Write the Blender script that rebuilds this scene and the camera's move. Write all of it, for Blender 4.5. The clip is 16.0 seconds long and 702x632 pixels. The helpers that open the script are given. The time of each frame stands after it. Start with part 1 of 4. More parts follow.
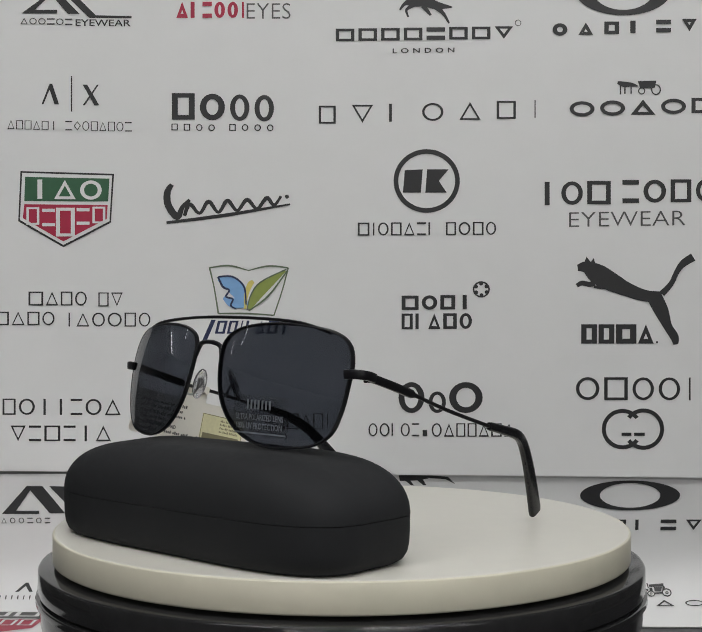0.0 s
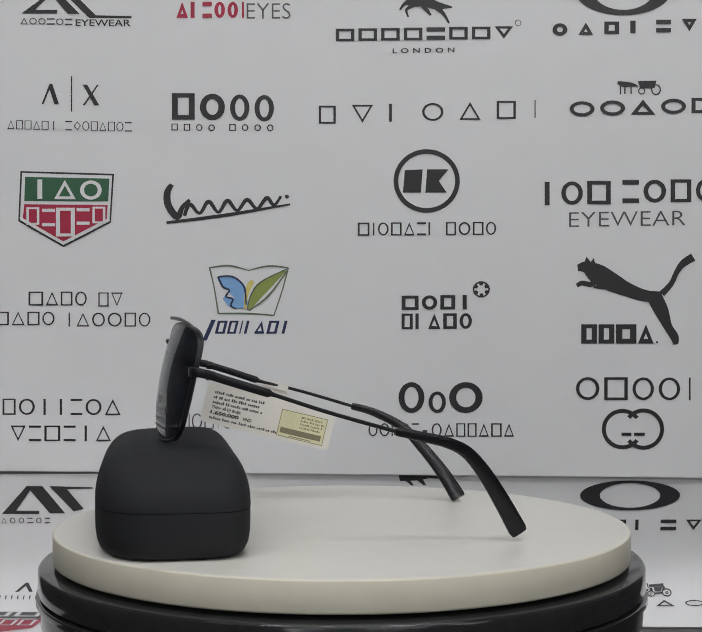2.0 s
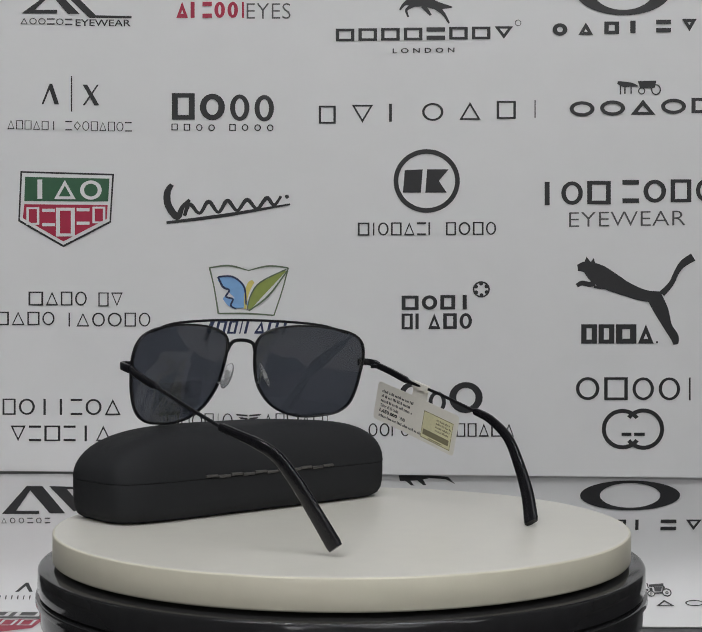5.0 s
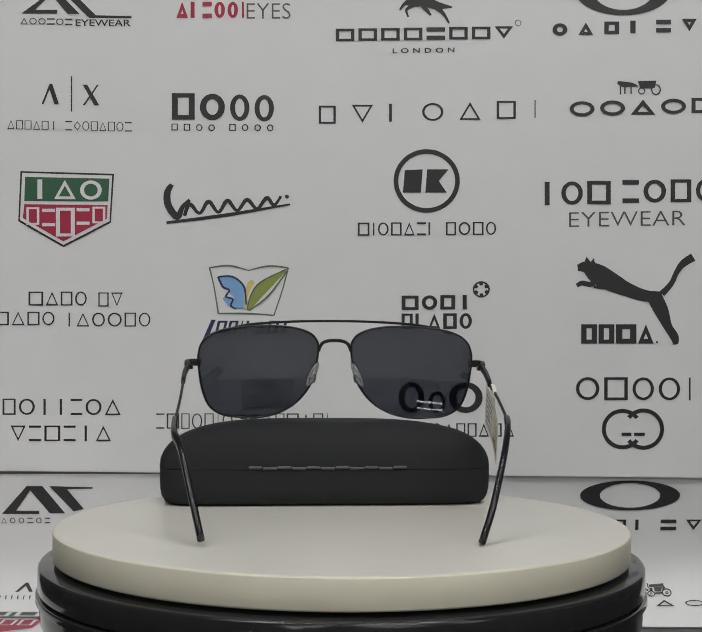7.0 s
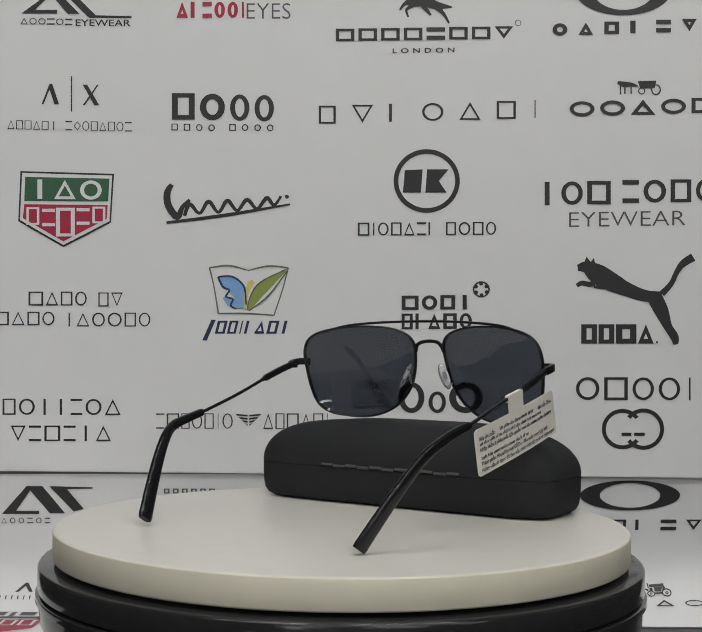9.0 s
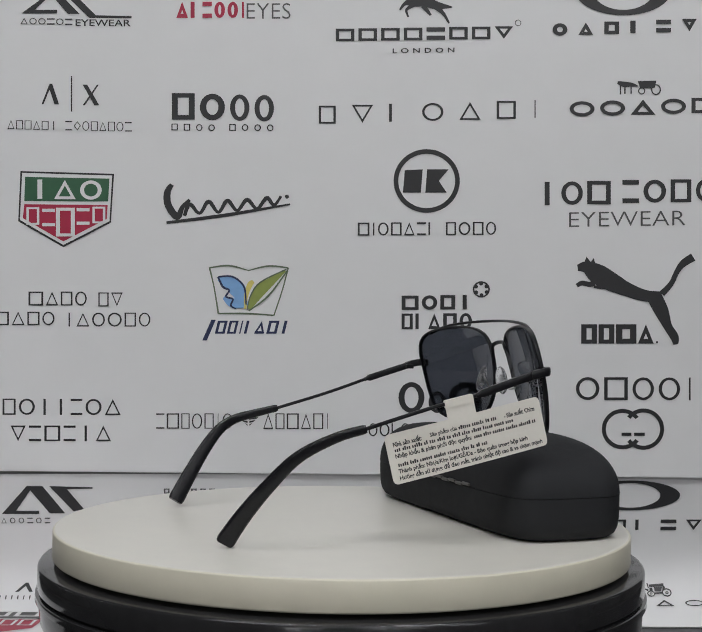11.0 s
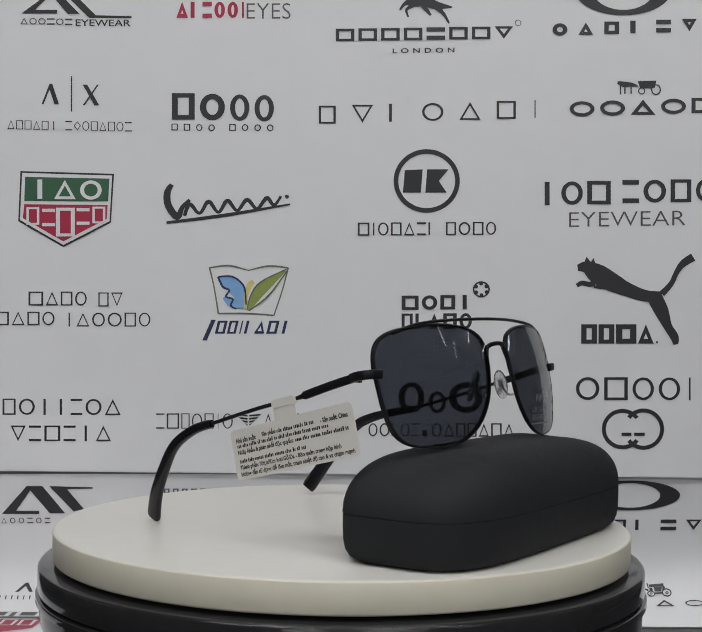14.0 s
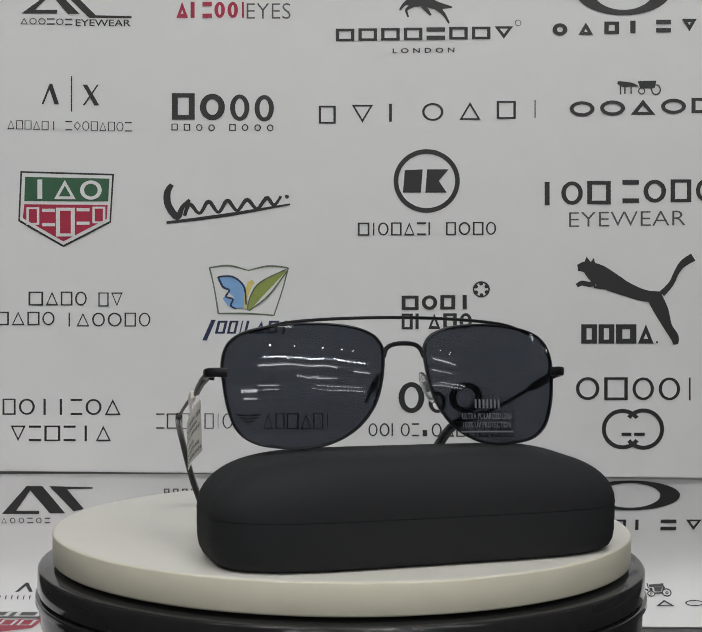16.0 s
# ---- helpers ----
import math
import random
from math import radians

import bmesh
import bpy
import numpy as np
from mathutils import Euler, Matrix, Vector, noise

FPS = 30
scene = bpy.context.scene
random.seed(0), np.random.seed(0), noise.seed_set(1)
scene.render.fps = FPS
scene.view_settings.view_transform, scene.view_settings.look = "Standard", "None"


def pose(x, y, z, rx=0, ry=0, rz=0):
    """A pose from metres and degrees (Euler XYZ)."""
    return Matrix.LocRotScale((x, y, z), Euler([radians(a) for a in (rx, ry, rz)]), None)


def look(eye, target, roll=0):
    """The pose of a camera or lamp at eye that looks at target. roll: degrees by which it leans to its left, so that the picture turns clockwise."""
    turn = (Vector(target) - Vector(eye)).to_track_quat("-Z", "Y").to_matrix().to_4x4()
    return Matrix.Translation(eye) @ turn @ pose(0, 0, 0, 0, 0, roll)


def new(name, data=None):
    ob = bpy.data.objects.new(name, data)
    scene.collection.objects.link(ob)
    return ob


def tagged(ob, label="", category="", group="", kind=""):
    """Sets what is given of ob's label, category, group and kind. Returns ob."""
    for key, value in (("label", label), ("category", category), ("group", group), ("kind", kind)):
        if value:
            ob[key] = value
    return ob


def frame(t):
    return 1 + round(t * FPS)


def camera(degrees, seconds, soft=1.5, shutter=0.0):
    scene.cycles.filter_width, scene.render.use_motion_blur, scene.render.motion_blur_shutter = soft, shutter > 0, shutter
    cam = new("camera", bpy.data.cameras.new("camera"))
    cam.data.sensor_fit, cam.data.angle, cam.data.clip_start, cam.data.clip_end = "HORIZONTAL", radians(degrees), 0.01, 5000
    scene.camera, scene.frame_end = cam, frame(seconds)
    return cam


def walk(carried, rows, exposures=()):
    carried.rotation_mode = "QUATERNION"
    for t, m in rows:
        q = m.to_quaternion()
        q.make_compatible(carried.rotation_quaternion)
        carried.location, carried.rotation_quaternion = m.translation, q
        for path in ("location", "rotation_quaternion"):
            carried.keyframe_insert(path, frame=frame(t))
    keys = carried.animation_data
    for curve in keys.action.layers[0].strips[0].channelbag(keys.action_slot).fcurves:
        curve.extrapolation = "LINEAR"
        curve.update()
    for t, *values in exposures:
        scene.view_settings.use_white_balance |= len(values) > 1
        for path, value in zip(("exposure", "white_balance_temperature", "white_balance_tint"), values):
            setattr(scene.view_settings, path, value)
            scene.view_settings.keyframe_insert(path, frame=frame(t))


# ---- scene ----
# ------------------------------------------------------------------ camera
cam = camera(32.95, 16.0, soft=1.15)
EYE = (0.0, -0.52916, 0.08348)
VIEW = look(EYE, (0.00633, 0.47073, 0.09778), roll=0.344)
walk(cam, [(0.0, VIEW), (16.0, VIEW)],
     exposures=[(0.0, 0.04, 6500, 10), (0.8, 0.02, 6490, 10), (1.6, 0.0, 6350, 12), (4.2, -0.02, 6310, 12), (6.3, -0.05, 6500, 10), (9.2, -0.03, 6530, 10),
                (11.3, -0.01, 6310, 12), (15.0, 0.0, 6320, 12), (15.6, 0.0, 6420, 10), (16.0, 0.01, 6460, 10)])

# the turntable's turn: seconds, degrees
TURN = [(0.0, 129.64), (1.0, 110.76), (2.0, 91.61), (3.0, 72.45), (4.2, 49.61), (5.3, 29.12), (6.3, 10.36), (7.0, -2.96), (8.0, -22.0),
        (9.2, -43.93), (10.3, -64.62), (11.5, -87.14), (12.5, -105.35), (13.5, -123.16), (14.5, -140.63), (15.2, -153.86), (16.0, -168.63)]
SAG = 0.4  # degrees by which the turntable leans towards the heavy side

# ------------------------------------------------------------------ world and lights
world = bpy.data.worlds.new("shop_world")
scene.world = world
world.use_nodes = True
world.node_tree.nodes["Background"].inputs[0].default_value = (0.75, 0.85, 1.0, 1)
world.node_tree.nodes["Background"].inputs[1].default_value = 0.05
scene.view_settings.exposure = 0.0

CEILING_Z = 1.75
FLOOR_Z = -0.87
TABLE_Z = -0.1408


def ceiling_lamp(x, y, w, d, watts, colour=(1.0, 1.0, 0.985)):
    lamp = bpy.data.lights.new("tube_light", "AREA")
    lamp.shape, lamp.size, lamp.size_y = "RECTANGLE", w, d
    lamp.energy, lamp.color = watts, colour
    ob = new("tube_light", lamp)
    ob.matrix_world = pose(x, y, CEILING_Z - 0.09, 0, 0, 0)
    return ob


# across, along the shop, length: the lamps over the table, and one row farther back
TUBES = [(-0.9, -1.12, 1.2), (0.75, -1.12, 1.2), (-0.9, -0.9, 1.2), (0.75, -0.9, 1.2), (-0.06, -3.25, 1.4), (1.36, -3.25, 1.36), (0.0, -0.35, 1.2)]
for tx, ty, length in TUBES:
    ceiling_lamp(tx, ty, length, 0.018, 6.7 if ty > -2 else 14.4)

# ------------------------------------------------------------------ materials


def material(name, colour, rough=0.5, metal=0.0, vary=0.08, scale=60.0, bump=0.0, bump_scale=400.0, coat=0.0, spec=0.5):
    """A surface with broad blotches and fine grain on its colour and roughness."""
    m = bpy.data.materials.new(name)
    m.use_nodes = True
    nt = m.node_tree
    p = nt.nodes["Principled BSDF"]
    p.inputs["Metallic"].default_value = metal
    p.inputs["Coat Weight"].default_value = coat
    p.inputs["Specular IOR Level"].default_value = spec
    tc = nt.nodes.new("ShaderNodeTexCoord")
    big, fine = nt.nodes.new("ShaderNodeTexNoise"), nt.nodes.new("ShaderNodeTexNoise")
    big.inputs["Scale"].default_value, big.inputs["Detail"].default_value = scale * 0.2, 3
    fine.inputs["Scale"].default_value, fine.inputs["Detail"].default_value = scale * 3, 5
    nt.links.new(tc.outputs["Object"], big.inputs["Vector"])
    nt.links.new(tc.outputs["Object"], fine.inputs["Vector"])
    mix = nt.nodes.new("ShaderNodeMath")
    mix.operation = "ADD"
    nt.links.new(big.outputs["Fac"], mix.inputs[0])
    nt.links.new(fine.outputs["Fac"], mix.inputs[1])
    ramp = nt.nodes.new("ShaderNodeMapRange")
    ramp.inputs["From Min"].default_value, ramp.inputs["From Max"].default_value = 0.6, 1.4
    ramp.inputs["To Min"].default_value, ramp.inputs["To Max"].default_value = 1 - vary, 1 + vary
    nt.links.new(mix.outputs[0], ramp.inputs["Value"])
    mul = nt.nodes.new("ShaderNodeVectorMath")
    mul.operation = "SCALE"
    mul.inputs[0].default_value = colour
    nt.links.new(ramp.outputs[0], mul.inputs["Scale"])
    nt.links.new(mul.outputs[0], p.inputs["Base Color"])
    rr = nt.nodes.new("ShaderNodeMapRange")
    rr.inputs["To Min"].default_value, rr.inputs["To Max"].default_value = rough * 0.85, min(1, rough * 1.15)
    nt.links.new(fine.outputs["Fac"], rr.inputs["Value"])
    nt.links.new(rr.outputs[0], p.inputs["Roughness"])
    if bump:
        n = nt.nodes.new("ShaderNodeTexNoise")
        n.inputs["Scale"].default_value, n.inputs["Detail"].default_value = bump_scale, 4
        b = nt.nodes.new("ShaderNodeBump")
        b.inputs["Strength"].default_value, b.inputs["Distance"].default_value = bump, 0.0004
        nt.links.new(tc.outputs["Object"], n.inputs["Vector"])
        nt.links.new(n.outputs["Fac"], b.inputs["Height"])
        nt.links.new(b.outputs[0], p.inputs["Normal"])
    return m


def clear_material(name, colour, rough=0.02, ior=1.5, clear=1.0):
    m = bpy.data.materials.new(name)
    m.use_nodes = True
    p = m.node_tree.nodes["Principled BSDF"]
    p.inputs["Base Color"].default_value = (*colour, 1)
    p.inputs["Transmission Weight"].default_value = clear
    p.inputs["Roughness"].default_value = rough
    p.inputs["IOR"].default_value = ior
    return m


def tinted_pane(name, colour, ior=1.5):
    """Thin tinted plastic: dims what is behind it without bending it, and mirrors weakly at its face."""
    m = bpy.data.materials.new(name)
    m.use_nodes = True
    nt = m.node_tree
    nt.nodes.remove(nt.nodes["Principled BSDF"])
    out = nt.nodes["Material Output"]
    clear, gloss, mix, lw, power, scale = (nt.nodes.new(k) for k in ("ShaderNodeBsdfTransparent", "ShaderNodeBsdfGlossy", "ShaderNodeMixShader", "ShaderNodeLayerWeight", "ShaderNodeMath", "ShaderNodeMath"))
    clear.inputs["Color"].default_value = (*colour, 1)
    gloss.inputs["Roughness"].default_value = 0.015
    lw.inputs["Blend"].default_value = 0.5
    f0 = ((ior - 1) / (ior + 1)) ** 2
    power.operation, scale.operation = "POWER", "MULTIPLY_ADD"
    power.inputs[1].default_value = 5.0
    scale.inputs[1].default_value, scale.inputs[2].default_value = 1 - f0, f0
    nt.links.new(lw.outputs["Facing"], power.inputs[0])
    nt.links.new(power.outputs[0], scale.inputs[0])
    nt.links.new(scale.outputs[0], mix.inputs[0])
    nt.links.new(clear.outputs[0], mix.inputs[1])
    nt.links.new(gloss.outputs[0], mix.inputs[2])
    nt.links.new(mix.outputs[0], out.inputs["Surface"])
    return m


def glow_material(name, colour, strength):
    m = bpy.data.materials.new(name)
    m.use_nodes = True
    p = m.node_tree.nodes["Principled BSDF"]
    p.inputs["Base Color"].default_value = (0.8, 0.8, 0.8, 1)
    p.inputs["Emission Color"].default_value = (*colour, 1)
    p.inputs["Emission Strength"].default_value = strength
    return m


PAPER = material("satin_poster_paper", (0.78, 0.78, 0.78), 0.5, vary=0.02, scale=12, bump=0.03, bump_scale=90)
INK = material("black_ink", (0.025, 0.025, 0.027), 0.45, vary=0.1, scale=80)
INK_GREY = material("soft_grey_ink", (0.09, 0.09, 0.09), 0.5, vary=0.1, scale=80)
INK_RED = material("crimson_ink", (0.42, 0.02, 0.06), 0.45, vary=0.08, scale=80)
INK_GREEN = material("dark_green_ink", (0.035, 0.12, 0.06), 0.45, vary=0.08, scale=80)
INK_WHITE = material("white_ink", (0.78, 0.78, 0.78), 0.5, vary=0.03, scale=80)
INK_BLUE = material("sky_blue_ink", (0.22, 0.42, 0.72), 0.5, vary=0.08, scale=80)
INK_NAVY = material("navy_ink", (0.02, 0.03, 0.09), 0.5, vary=0.08, scale=80)
INK_OLIVE = material("olive_ink", (0.28, 0.34, 0.08), 0.5, vary=0.08, scale=80)
INK_YELLOW = material("yellow_ink", (0.72, 0.62, 0.18), 0.5, vary=0.06, scale=80)
INK_FRAME = material("dull_green_ink", (0.13, 0.17, 0.11), 0.5, vary=0.08, scale=80)
PLATTER_EDGE = material("cream_acrylic", (0.65, 0.62, 0.505), 0.36, vary=0.05, scale=25, bump=0.02, bump_scale=900)
PLATTER = material("ivory_acrylic", (0.69, 0.672, 0.61), 0.32, vary=0.045, scale=30, bump=0.02, bump_scale=900)
BASE_BLACK = material("glossy_black_plastic", (0.021, 0.021, 0.022), 0.10, spec=0.38, vary=0.15, scale=60)
CASE_BLACK = material("matte_rubbery_black", (0.0206, 0.0215, 0.0236), 0.8, spec=0.24, vary=0.12, scale=90, bump=0.12, bump_scale=2600)
HINGE_DARK = material("case_hinge_plastic", (0.075, 0.072, 0.068), 0.35, vary=0.15, scale=200)
FRAME_BLACK = material("satin_black_metal", (0.009, 0.009, 0.011), 0.34, metal=0.0, spec=0.3, vary=0.2, scale=300)
TIP_BLACK = material("black_acetate", (0.010, 0.010, 0.012), 0.24, spec=0.32, vary=0.2, scale=300)
LENS = tinted_pane("smoke_lens", (0.285, 0.300, 0.334))
PAD = clear_material("clear_silicone", (0.92, 0.93, 0.95), 0.16, 1.42, 0.86)
METAL = material("bare_metal", (0.5, 0.5, 0.5), 0.3, metal=1.0, vary=0.1, scale=300)
TAG_WHITE = material("label_film_white", (0.79, 0.765, 0.70), 0.4, vary=0.03, scale=200)
STICKER_YELLOW = material("security_sticker_yellow", (0.72, 0.69, 0.44), 0.45, vary=0.1, scale=250)
STICKER_DARK = material("sticker_print", (0.22, 0.20, 0.12), 0.5, vary=0.1, scale=250)
LENS_PRINT = material("pale_lens_print", (0.15, 0.165, 0.185), 0.5, vary=0.1, scale=300)
LENS_LABEL = tinted_pane("dark_lens_label", (0.91, 0.91, 0.92))
TABLE_DARK = material("dark_laminate", (0.035, 0.035, 0.038), 0.4, vary=0.2, scale=20)
WALL_PAINT = material("shop_wall_paint", (0.26, 0.26, 0.26), 0.8, vary=0.05, scale=5)
CEIL_PAINT = material("ceiling_paint", (0.5, 0.5, 0.5), 0.85, vary=0.04, scale=5)
FLOOR_TILE = material("shop_floor_tile", (0.20, 0.19, 0.18), 0.35, vary=0.08, scale=6)
LAMP_HOUSING = material("white_lamp_housing", (0.75, 0.75, 0.75), 0.4, vary=0.03, scale=40)
TUBE_GLOW = glow_material("tube_glow", (1.0, 1.0, 0.985), 10.0)
SPOT_GLOW = glow_material("spot_glow", (1.0, 0.93, 0.8), 60.0)

# ------------------------------------------------------------------ mesh helpers


def part(name, bm, mat, parent=None, label="", smooth=False):
    me = bpy.data.meshes.new(name)
    if smooth:
        for f in bm.faces:
            f.smooth = True
        for e in bm.edges:
            if len(e.link_faces) == 2 and e.calc_face_angle(0.0) > 0.75:
                e.smooth = False
    bm.to_mesh(me)
    bm.free()
    me.materials.append(mat)
    ob = new(name, me)
    ob.parent = parent
    if label:
        ob["label"] = label
    return ob


def box(bm, x0, y0, z0, x1, y1, z1, bevel=0.0):
    made = bmesh.ops.create_cube(bm, size=1.0, matrix=Matrix.LocRotScale(((x0 + x1) / 2, (y0 + y1) / 2, (z0 + z1) / 2), None, (x1 - x0, y1 - y0, z1 - z0)))
    if bevel:
        edges = {e for v in made["verts"] for e in v.link_edges}
        bmesh.ops.bevel(bm, geom=list(edges), offset=bevel, segments=3, affect="EDGES", profile=0.5)
    return bm


def loft(bm, rings, cap_start=True, cap_end=True, closed=True):
    """Skin between rings of equally many points."""
    rows = [[bm.verts.new(p) for p in ring] for ring in rings]
    n = len(rows[0])
    for a, b in zip(rows, rows[1:]):
        for i in range(n if closed else n - 1):
            j = (i + 1) % n
            bm.faces.new((a[i], a[j], b[j], b[i]))
    if cap_start:
        bm.faces.new(rows[0][::-1])
    if cap_end:
        bm.faces.new(rows[-1])
    bmesh.ops.recalc_face_normals(bm, faces=bm.faces[:])
    return bm


def lathe(bm, profile, n=128):
    """Turns (radius, z) pairs about the z axis; closes at both ends."""
    rings = [[(r * math.cos(2 * math.pi * i / n), r * math.sin(2 * math.pi * i / n), z) for i in range(n)] for r, z in profile]
    return loft(bm, rings)


def smooth_line(points, steps=6, closed=False):
    """Catmull-Rom through points."""
    pts = [Vector(p) for p in points]
    n = len(pts)
    out = []
    for i in range(n if closed else n - 1):
        p0, p1, p2, p3 = (pts[(i + k) % n] if closed else pts[min(max(i + k, 0), n - 1)] for k in (-1, 0, 1, 2))
        for s in range(steps):
            t = s / steps
            out.append(0.5 * ((2 * p1) + (p2 - p0) * t + (2 * p0 - 5 * p1 + 4 * p2 - p3) * t * t + (3 * p1 - p0 - 3 * p2 + p3) * t ** 3))
    if not closed:
        out.append(pts[-1])
    return out


def sweep(bm, path, sizes, side=(1, 0, 0), closed=False, n=10, power=2.6):
    """A bar along path with a rounded section; sizes: (half across side, half along the other way) for each point."""
    rings = []
    m = len(path)
    for i, p in enumerate(path):
        a = path[(i - 1) % m] if closed or i else path[0]
        b = path[(i + 1) % m] if closed or i < m - 1 else path[-1]
        d = (b - a).normalized()
        u = Vector(side) - d * d.dot(Vector(side))
        u.normalize()
        w = d.cross(u)
        hu, hw = sizes[i] if len(sizes) == m else sizes[0]
        ring = []
        for k in range(n):
            c, s = math.cos(2 * math.pi * k / n), math.sin(2 * math.pi * k / n)
            cc = math.copysign(abs(c) ** (2 / power), c)
            ss = math.copysign(abs(s) ** (2 / power), s)
            ring.append(p + u * (cc * hu) + w * (ss * hw))
        rings.append(ring)
    if closed:
        rings.append(rings[0])
        rows = [[bm.verts.new(q) for q in r] for r in rings[:-1]]
        rows.append(rows[0])
        for a, b in zip(rows, rows[1:]):
            for i in range(n):
                j = (i + 1) % n
                bm.faces.new((a[i], a[j], b[j], b[i]))
        bmesh.ops.recalc_face_normals(bm, faces=bm.faces[:])
        return bm
    return loft(bm, rings)


# flat print: every shape lies in a sheet's own plane, in grid units
class Print:
    def __init__(self, unit, ox, oy, lift=0.0004):
        self.unit, self.ox, self.oy, self.lift, self.layer = unit, ox, oy, lift, 0
        self.fine = 0.003 / unit

    def at(self, x, y):
        return ((x - self.ox) * self.unit, (self.oy - y) * self.unit, self.height())

    def height(self):
        return self.lift + self.layer * 0.000008

    def next_layer(self):
        """Strokes that cross lie a hair above one another."""
        self.layer = (self.layer + 1) % 10

    def poly(self, bm, pts):
        self.next_layer()
        bm.faces.new([bm.verts.new(self.at(*p)) for p in pts])

    def bar(self, bm, x0, y0, x1, y1, slant=0.0, tilt=0.0):
        self.poly(bm, [(x0 + slant, y0), (x0, y1), (x1, y1 + tilt), (x1 + slant, y0 + tilt)])

    def ring(self, bm, cx, cy, rx, ry, wx, wy=None, a0=0, a1=360, n=56):
        self.next_layer()
        wy = wx if wy is None else wy
        full = a1 - a0 >= 360
        outer, inner = [], []
        for i in range(n if full else n + 1):
            a = radians(a0 + (a1 - a0) * i / n)
            c, s = math.cos(a), math.sin(a)
            outer.append(bm.verts.new(self.at(cx + rx * c, cy - ry * s)))
            inner.append(bm.verts.new(self.at(cx + (rx - wx) * c, cy - (ry - wy) * s)))
        m = len(outer)
        for i in range(m if full else m - 1):
            j = (i + 1) % m
            bm.faces.new((outer[i], outer[j], inner[j], inner[i]))

    def disc(self, bm, cx, cy, rx, ry=None, n=32):
        ry = rx if ry is None else ry
        self.poly(bm, [(cx + rx * math.cos(2 * math.pi * i / n), cy + ry * math.sin(2 * math.pi * i / n)) for i in range(n)])

    def ribbon(self, bm, pts, widths, steps=8):
        self.next_layer()
        line = smooth_line([(x, y, w) for (x, y), w in zip(pts, widths)], steps)
        left, right = [], []
        for i, p in enumerate(line):
            a, b = line[max(i - 1, 0)], line[min(i + 1, len(line) - 1)]
            d = Vector((b.x - a.x, b.y - a.y)).normalized()
            h = max(p.z, 0.3) / 2
            left.append(bm.verts.new(self.at(p.x - d.y * h, p.y + d.x * h)))
            right.append(bm.verts.new(self.at(p.x + d.y * h, p.y - d.x * h)))
        for i in range(len(line) - 1):
            bm.faces.new((left[i], left[i + 1], right[i + 1], right[i]))

    def word(self, bm, x0, y0, x1, y1, widths, stroke=0.4, slant=0.0, tilt=0.0, gap=0.22, kinds=""):
        """A word as plain shapes, one for each character, of the given relative widths. kinds: o ring, a and v triangle, d diamond,
        i and l upright bar, e two level bars, b box."""
        total = sum(w if w else 0.6 for w in widths) + gap * (len(widths) - 1)
        k = (x1 - x0) / total
        x = x0
        for k_at, w in enumerate(widths):
            dy = tilt * (x - x0) / (x1 - x0)
            xa, xb, ya, yb = x, x + w * k, y0 + dy, y1 + dy
            th = stroke * min(xb - xa, yb - ya) * 0.42
            kind = kinds[k_at:k_at + 1] or "b"
            high, mid = yb - ya, (xa + xb) / 2
            lean = lambda y: slant * (yb - y) / high
            level = lambda y, t, inset=0.0: self.bar(bm, xa + inset + lean(y + t), y, xb - inset + lean(y + t), y + t, lean(y) - lean(y + t))
            if min(xb - xa, high) < self.fine:
                inset = (1 - stroke) * (xb - xa) * 0.5
                self.bar(bm, xa + inset, ya, xb - inset, yb, slant)
            elif kind == "o":
                self.ring(bm, mid + slant / 2, (ya + yb) / 2, (xb - xa) / 2, high / 2, th, th * 0.8, n=28)
            elif kind in "avd":
                loop = {"a": [(mid, ya), (xa, yb), (xb, yb)], "v": [(xa, ya), (mid, yb), (xb, ya)], "d": [(mid, ya), (xa, ya + high / 2), (mid, yb), (xb, ya + high / 2)]}[kind]
                cx, cy = sum(p[0] for p in loop) / len(loop), sum(p[1] for p in loop) / len(loop)
                f = max(0.1, 1 - th * 2.1 / min(xb - xa, high))
                for p, r in zip(loop, loop[1:] + loop[:1]):
                    quad = [p, r, (cx + (r[0] - cx) * f, cy + (r[1] - cy) * f), (cx + (p[0] - cx) * f, cy + (p[1] - cy) * f)]
                    self.poly(bm, [(u + lean(v), v) for u, v in quad])
            elif kind in "il":
                c = mid if kind == "i" else xa + th * 0.6
                self.bar(bm, c - th * 0.6, ya, c + th * 0.6, yb, slant)
            elif kind == "e":
                t = min(th * 1.3, high * 0.34)
                for y in (ya, yb - t):
                    level(y, t)
            else:
                self.bar(bm, xa, ya, xa + th, yb, slant)
                self.bar(bm, xb - th, ya, xb, yb, slant)
                t = th * 0.75
                for y in (ya, yb - t):
                    level(y, t, th)
            x += (w + gap) * k


